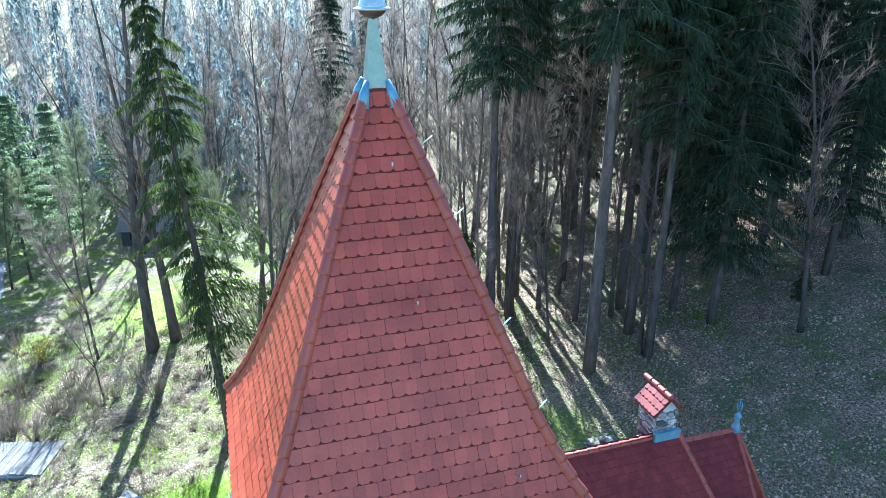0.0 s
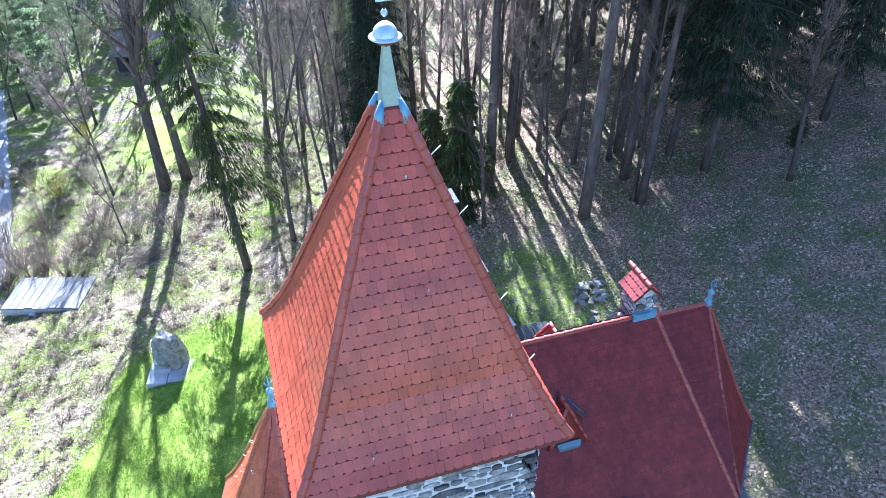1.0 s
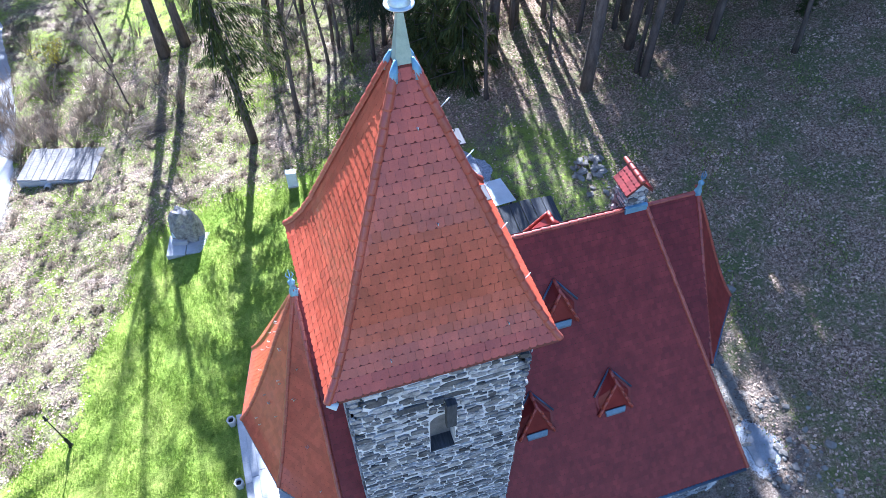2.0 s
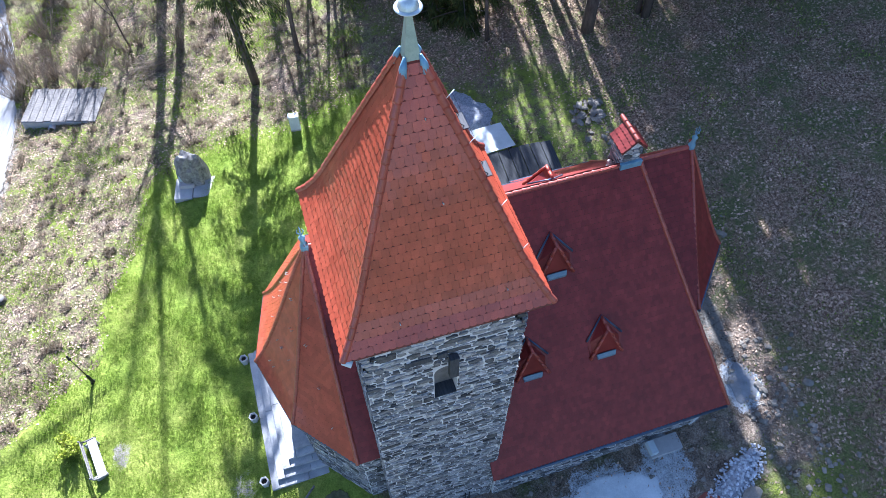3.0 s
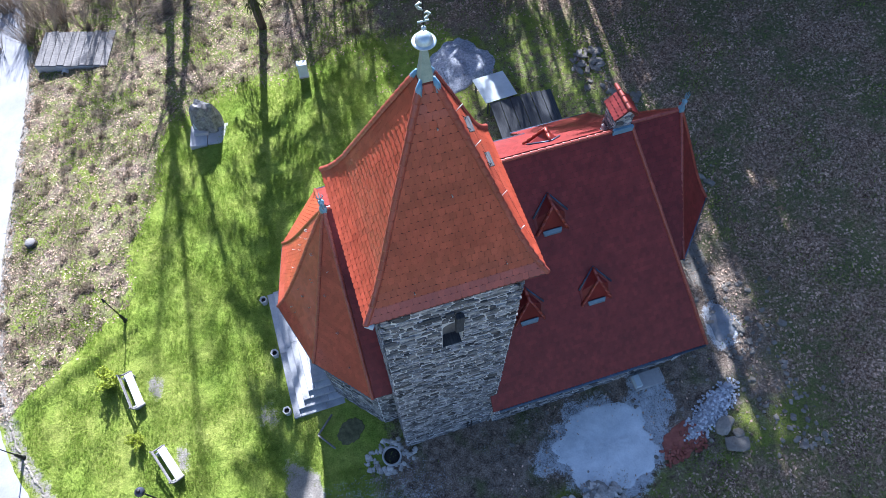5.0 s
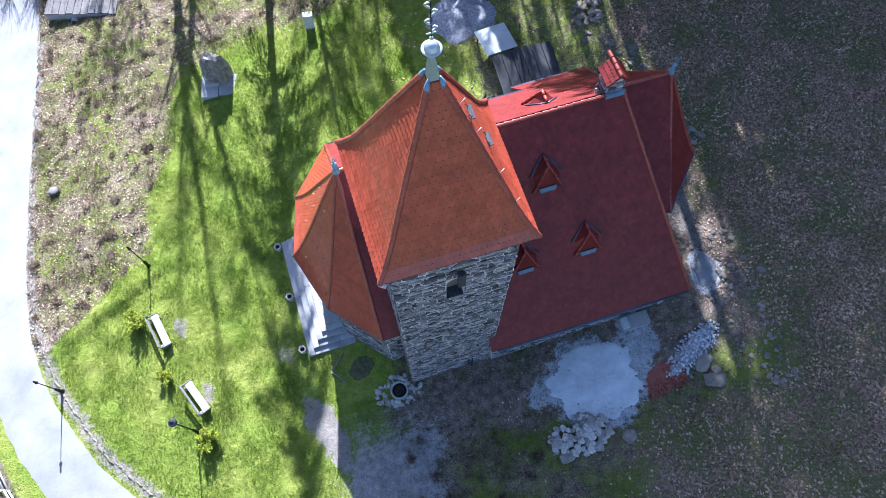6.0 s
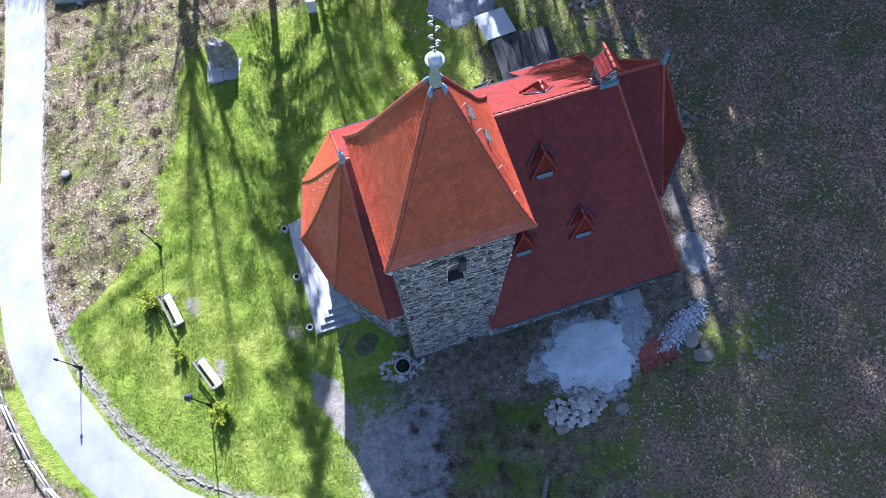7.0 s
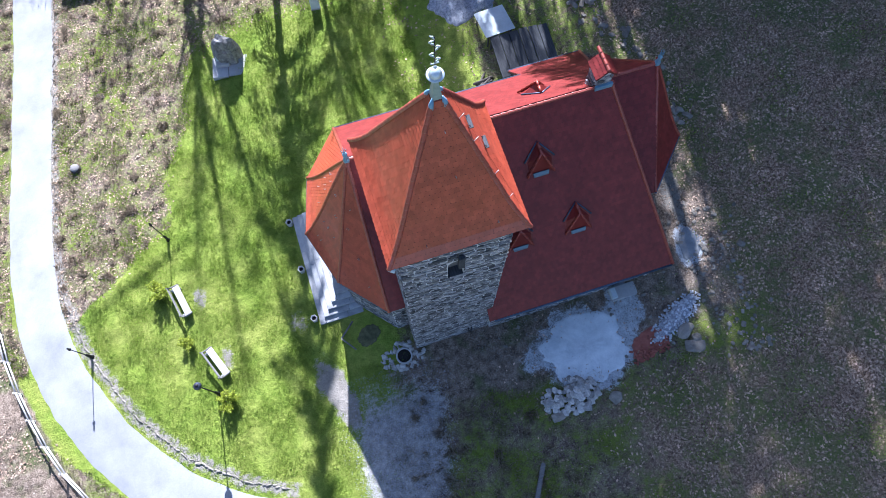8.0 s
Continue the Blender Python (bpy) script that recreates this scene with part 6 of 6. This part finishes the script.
for x, y, sc in ((-17.5, 38.0, 0.9), (-15.2, 39.2, 0.8), (-13.6, 37.6, 0.7), (-19.4, 39.6, 1.0), (-21.2, 41.0, 1.0), (-17.0, 41.5, 1.1), (-12.0, 39.8, 0.7), (-22.0, 38.2, 0.8), (-10.5, 41.5, 0.9), (-14.8, 43.0, 1.0)):
    put(BUSH[int(y * 10) % 2], x, y, rg.uniform(0, 360), sc)
bv_, bf_ = [], []
for k in range(220):
    a, q = rg.uniform(-0.6, 0.6) + (math.pi if k % 2 else 0), Vector((rg.gauss(0, 0.7), rg.gauss(0, 0.5), rg.uniform(0.05, 0.7)))
    d = Vector((math.cos(a), math.sin(a), rg.uniform(-0.2, 0.35))) * rg.uniform(0.6, 1.5)
    tube([q - d * 0.5, q + Vector((0, 0, 0.06)), q + d * 0.5], [0.018, 0.014, 0.006], 3, bv_, bf_)
brush = tagged(raw("brushwood_pile", bv_, bf_, TWIG_TAN), "loose pile of cut brown brushwood", "brushwood", kind="stuff")
brush.matrix_basis = pose(-10.9, 36.4, height(-10.9, 36.4), 0, 0, 20)
for proto, spot in zip(BUSH + [YELLOW, FORSYTHIA], ((-36, 60), (-30, 62), (-34, 52), (-38, 57))):
    proto.matrix_basis = pose(spot[0], spot[1], height(*spot))


# ---- loose cover: grass, straw, fallen leaves ----
def field(name, x, y):
    """A field of the ground read at many places at once."""
    gx, gy, g = FIELD["x"], FIELD["y"], FIELD[name]
    i = np.clip(np.searchsorted(gx, x) - 1, 0, len(gx) - 2)
    j = np.clip(np.searchsorted(gy, y) - 1, 0, len(gy) - 2)
    u, w = (x - gx[i]) / (gx[i + 1] - gx[i]), (y - gy[j]) / (gy[j + 1] - gy[j])
    return (g[j, i] * (1 - u) + g[j, i + 1] * u) * (1 - w) + (g[j + 1, i] * (1 - u) + g[j + 1, i + 1] * u) * w


def clear_ground(x, y):
    on = ((x > -6.6) & (x < 2.4) & (y > -2.4) & (y < 10.4)) | ((x > 2.2) & (x < 15.3) & (y > -2.6) & (y < 11.9)) | ((x > -7.8) & (x < -4) & (y > 0.8) & (y < 8.6))
    return (~on) & (field("road", x, y) > ROAD_HALF - 0.1)


def blades(name, count, area, accept, size, material, label, flat=False, seed=1, category="grass", wide=0.16):
    r = np.random.RandomState(seed)
    x0, x1, y0, y1 = area
    px, py, have = [], [], 0
    while have < count:
        x, y = r.uniform(x0, x1, count), r.uniform(y0, y1, count)
        keep = (r.rand(count) < accept(x, y)) & clear_ground(x, y)
        px.append(x[keep])
        py.append(y[keep])
        have += int(keep.sum())
    x, y = np.concatenate(px)[:count], np.concatenate(py)[:count]
    z = field("z", x, y)
    a, s = r.uniform(0, 6.283, count), size * r.uniform(0.5, 1.4, count)
    c, d = np.cos(a) * s, np.sin(a) * s
    if flat:
        k = 4
        t1, t2 = r.uniform(0, 0.8, count) * s, r.uniform(0, 0.8, count) * s
        v = np.stack([np.stack([x - c, y - d, z + 0.015], 1), np.stack([x - d * 0.6, y + c * 0.6, z + 0.02 + t1], 1), np.stack([x + c, y + d, z + 0.02 + t2], 1), np.stack([x + d * 0.6, y - c * 0.6, z + 0.02], 1)], 1)
    else:
        k = 3
        lx, ly = r.normal(0, 0.45, count) * s, r.normal(0, 0.45, count) * s
        v = np.stack([np.stack([x - c * wide, y - d * wide, z - 0.01], 1), np.stack([x + c * wide, y + d * wide, z - 0.01], 1), np.stack([x + lx, y + ly, z + s], 1)], 1)
    me = bpy.data.meshes.new(name)
    me.vertices.add(count * k)
    me.vertices.foreach_set("co", v.reshape(-1).astype(np.float32))
    me.loops.add(count * k)
    me.loops.foreach_set("vertex_index", np.arange(count * k, dtype=np.int32))
    me.polygons.add(count)
    me.polygons.foreach_set("loop_start", np.arange(0, count * k, k, dtype=np.int32))
    me.polygons.foreach_set("loop_total", np.full(count, k, dtype=np.int32))
    me.update(calc_edges=True)
    return tagged(finish(name, me, material), label, category, kind="stuff")


GRASS = surface("grass_blade", (0.14, 0.215, 0.026), (0.29, 0.40, 0.055), 0.35, 3, 0.7, 0, 0, 0.5, 0.25, thin=0.45)
STRAW = surface("dry_straw", (0.15, 0.118, 0.075), (0.42, 0.36, 0.265), 0.5, 4, 0.85, 0, 0, 0.9, 0.2, thin=0.35)
LEAF = surface("fallen_leaf", (0.17, 0.11, 0.070), (0.70, 0.53, 0.385), 0.5, 4, 0.8, 0, 0, 1.1, 0.3, thin=0.2)
blades("lawn_grass", 150000, (-24, 4, -12, 27), lambda x, y: field("lawn", x, y) * (1 - field("worn", x, y)) * (1 - field("drive", x, y)) * (0.55 + 0.9 * field("n1", x, y)), 0.11, GRASS, "short mown lawn grass", False, 3)
blades("dry_grass", 100000, (-36, 8, -14, 62), lambda x, y: (1 - field("lawn", x, y)) * (1 - field("litter", x, y)) * (1 - field("bare", x, y)) * (0.12 + 1.6 * np.maximum(0, field("n2", x, y))), 0.20, STRAW, "tufted dry meadow grass", False, 4, "grass", 0.10)
blades("tussocks", 60000, (-36, 4, -14, 60), lambda x, y: (1 - field("lawn", x, y)) * (1 - field("litter", x, y)) * (1 - field("bare", x, y)) * 2.5 * np.maximum(0, field("n4", x, y) - 0.18), 0.26, STRAW, "dry tussocks on the meadow slope", False, 14, "grass", 0.11)
blades("green_tufts", 60000, (-36, 34, -24, 55), lambda x, y: (1 - field("lawn", x, y)) * (1 - field("bare", x, y)) * (1 - field("drive", x, y)) * (1 - 0.6 * field("litter", x, y)) * 2.2 * np.maximum(0, field("n3", x, y) - 0.02), 0.16, GRASS, "green tufts in the rough grass", False, 5)
blades("fallen_leaves", 130000, (2, 50, -26, 62), lambda x, y: (field("litter", x, y) + 0.12) * (0.6 + 0.7 * field("n2", x, y)), 0.08, LEAF, "fallen brown leaves under the wood", True, 6, "leaves")
blades("blown_leaves", 34000, (-30, 2, -2, 48), lambda x, y: (1 - field("lawn", x, y)) * (0.25 + 1.2 * np.maximum(0, field("n4", x, y))), 0.075, LEAF, "fallen brown leaves blown over the meadow", True, 9, "leaves")
blades("gravel_chips", 14000, (-10, 2, -16, -3), lambda x, y: field("drive", x, y), 0.028, GRAVEL, "loose gravel chips on the drive", True, 7, "gravel")
blades("rubble_chips", 5000, (1, 19, -10, 12), lambda x, y: field("bare", x, y) * (0.35 + 0.6 * field("n1", x, y)), 0.035, ROCK_SOIL, "small stone chips on bare earth", True, 8, "rubble")


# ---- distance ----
# Both far woods are paled in colour to stand in for haze.
HAZY = surface("haze_pale_needle_wood", (0.15, 0.185, 0.18), (0.31, 0.35, 0.335), 0.08, 1.2, 0.95, 0, 0, 0.8, 0.1, thin=0.3)
HAZY_TWIG = surface("haze_pale_bare_wood", (0.21, 0.185, 0.170), (0.42, 0.375, 0.34), 0.08, 1.2, 0.95, 0, 0, 0.7, 0.1, thin=0.25)


def far_tree(r, x, y, v, f, bare):
    """A far tree: a stem set with many hanging sprays, or with a fan of fine bare limbs."""
    z, h, w = height(x, y) - 0.5, r.uniform(15, 25), r.uniform(2.2, 3.4)
    b = len(v)
    v += [(x - 0.16, y, z), (x + 0.16, y, z), (x, y + 0.1, z + h)]
    f.append((b, b + 1, b + 2))
    if bare:
        for k in range(62):
            t, p = r.uniform(0.2, 0.97), r.uniform(0, 6.283)
            o = Vector((x, y, z + h * t))
            e = o + Vector((math.cos(p), math.sin(p), 0)) * w * (1.2 - t) * r.uniform(0.5, 1.1) + Vector((0, 0, r.uniform(0.6, 3.2)))
            s = Vector((-math.sin(p), math.cos(p), 0)) * 0.045
            b = len(v)
            v += [o - s, o + s, e]
            f.append((b, b + 1, b + 2))
            for q in range(3):
                m = o.lerp(e, r.uniform(0.3, 0.9))
                g = m + Vector((r.uniform(-1, 1), r.uniform(-1, 1), r.uniform(-0.2, 1.4))) * 0.9
                b = len(v)
                v += [m - s * 0.7, m + s * 0.7, g]
                f.append((b, b + 1, b + 2))
        return
    for k in range(230):
        t = 0.10 + 0.9 * r.random() ** 1.2
        p, q = r.uniform(0, 6.283), w * (1.05 - t) * r.uniform(0.25, 1.15)
        o = Vector((x + q * math.cos(p), y + q * math.sin(p), z + h * t - 0.25 * q))
        s = Vector((-math.sin(p), math.cos(p), 0)) * r.uniform(0.12, 0.30)
        e = o + Vector((math.cos(p) * 0.5, math.sin(p) * 0.5, -r.uniform(0.5, 1.3)))
        b = len(v)
        v += [o - s, o + s, e]
        f.append((b, b + 1, b + 2))


def far_wood():
    """Wooded slopes in the distance: needle trees to the north-west, bare trees to the north-east; unseen trees added
    either side.
    """
    r = random.Random(9)
    wood, brush, behind = ([], []), ([], []), ([], [])
    for n in range(1500):
        ahead = n < 1250
        a = r.uniform(0.55, 2.15) if ahead else r.uniform(-0.7, 0.55) if n % 2 else r.uniform(2.15, 3.6)
        d = (88 + 150 * r.random() ** 1.35) if ahead else r.uniform(62, 95)
        x, y = d * math.cos(a), d * math.sin(a)
        if -40 < x < 4 and 0 < y < 96:
            continue
        bare = r.random() < (0.45 if a > 1.45 else 0.8)
        far_tree(r, x, y, *(behind if not ahead else brush if bare else wood), bare and ahead)
    tagged(raw("distant_needle_woods", *wood, HAZY), "distant hillsides of needle trees paled for haze", "woods", kind="stuff")
    # Unseen trees at the sides, added to keep bright sky out of roof reflections.
    tagged(raw("surrounding_woods", *behind, NEEDLE_DARK), "unseen dark needle woods, added to dull the sky in roof reflections", "woods", kind="stuff")
    tagged(raw("distant_bare_woods", *brush, HAZY_TWIG), "distant leafless wood on the slope, paled for haze", "woods", kind="stuff")


far_wood()


def cottage(x, y, turn, w, d, h, wall_mat, roof_mat, label):
    c = empty("cottage", pose(x, y, height(x, y) - 0.2, 0, 0, turn), label, "house", "houses in the valley")
    boxed("wall", -w / 2, -d / 2, -1.0, w / 2, d / 2, h, wall_mat, c, 0.0)
    r = h + d * 0.45
    raw("roof", [(-w / 2 - 0.4, -d / 2 - 0.4, h - 0.2), (w / 2 + 0.4, -d / 2 - 0.4, h - 0.2), (w / 2 + 0.4, 0, r), (-w / 2 - 0.4, 0, r), (-w / 2 - 0.4, d / 2 + 0.4, h - 0.2), (w / 2 + 0.4, d / 2 + 0.4, h - 0.2)],
        [(0, 1, 2, 3), (3, 2, 5, 4), (0, 3, 4), (1, 5, 2), (0, 4, 5, 1)], roof_mat, c)
    for k in (-1, 1):
        boxed("window", k * w / 4 - 0.4, -d / 2 - 0.03, h * 0.4, k * w / 4 + 0.4, -d / 2 + 0.05, h * 0.8, DARK, c, 0.0)
    boxed("door", -0.4, -d / 2 - 0.04, -0.6, 0.4, -d / 2 + 0.05, h * 0.7, WOOD_DARK, c, 0.0)
    return c


cottage(-12.2, 81, -15, 6.0, 4.5, 2.4, WOOD_DARK, WOOD_GREY, "small dark timber hut with a grey roof in the valley")
cottage(-22.5, 103, 20, 5.0, 4.0, 2.6, CONCRETE, BLUE, "grey shed with a blue sheet roof among trees")
cottage(-33, 98, -30, 6.0, 5.0, 2.8, CONCRETE, WOOD_DARK, "pale-walled house with dark roof among trees")
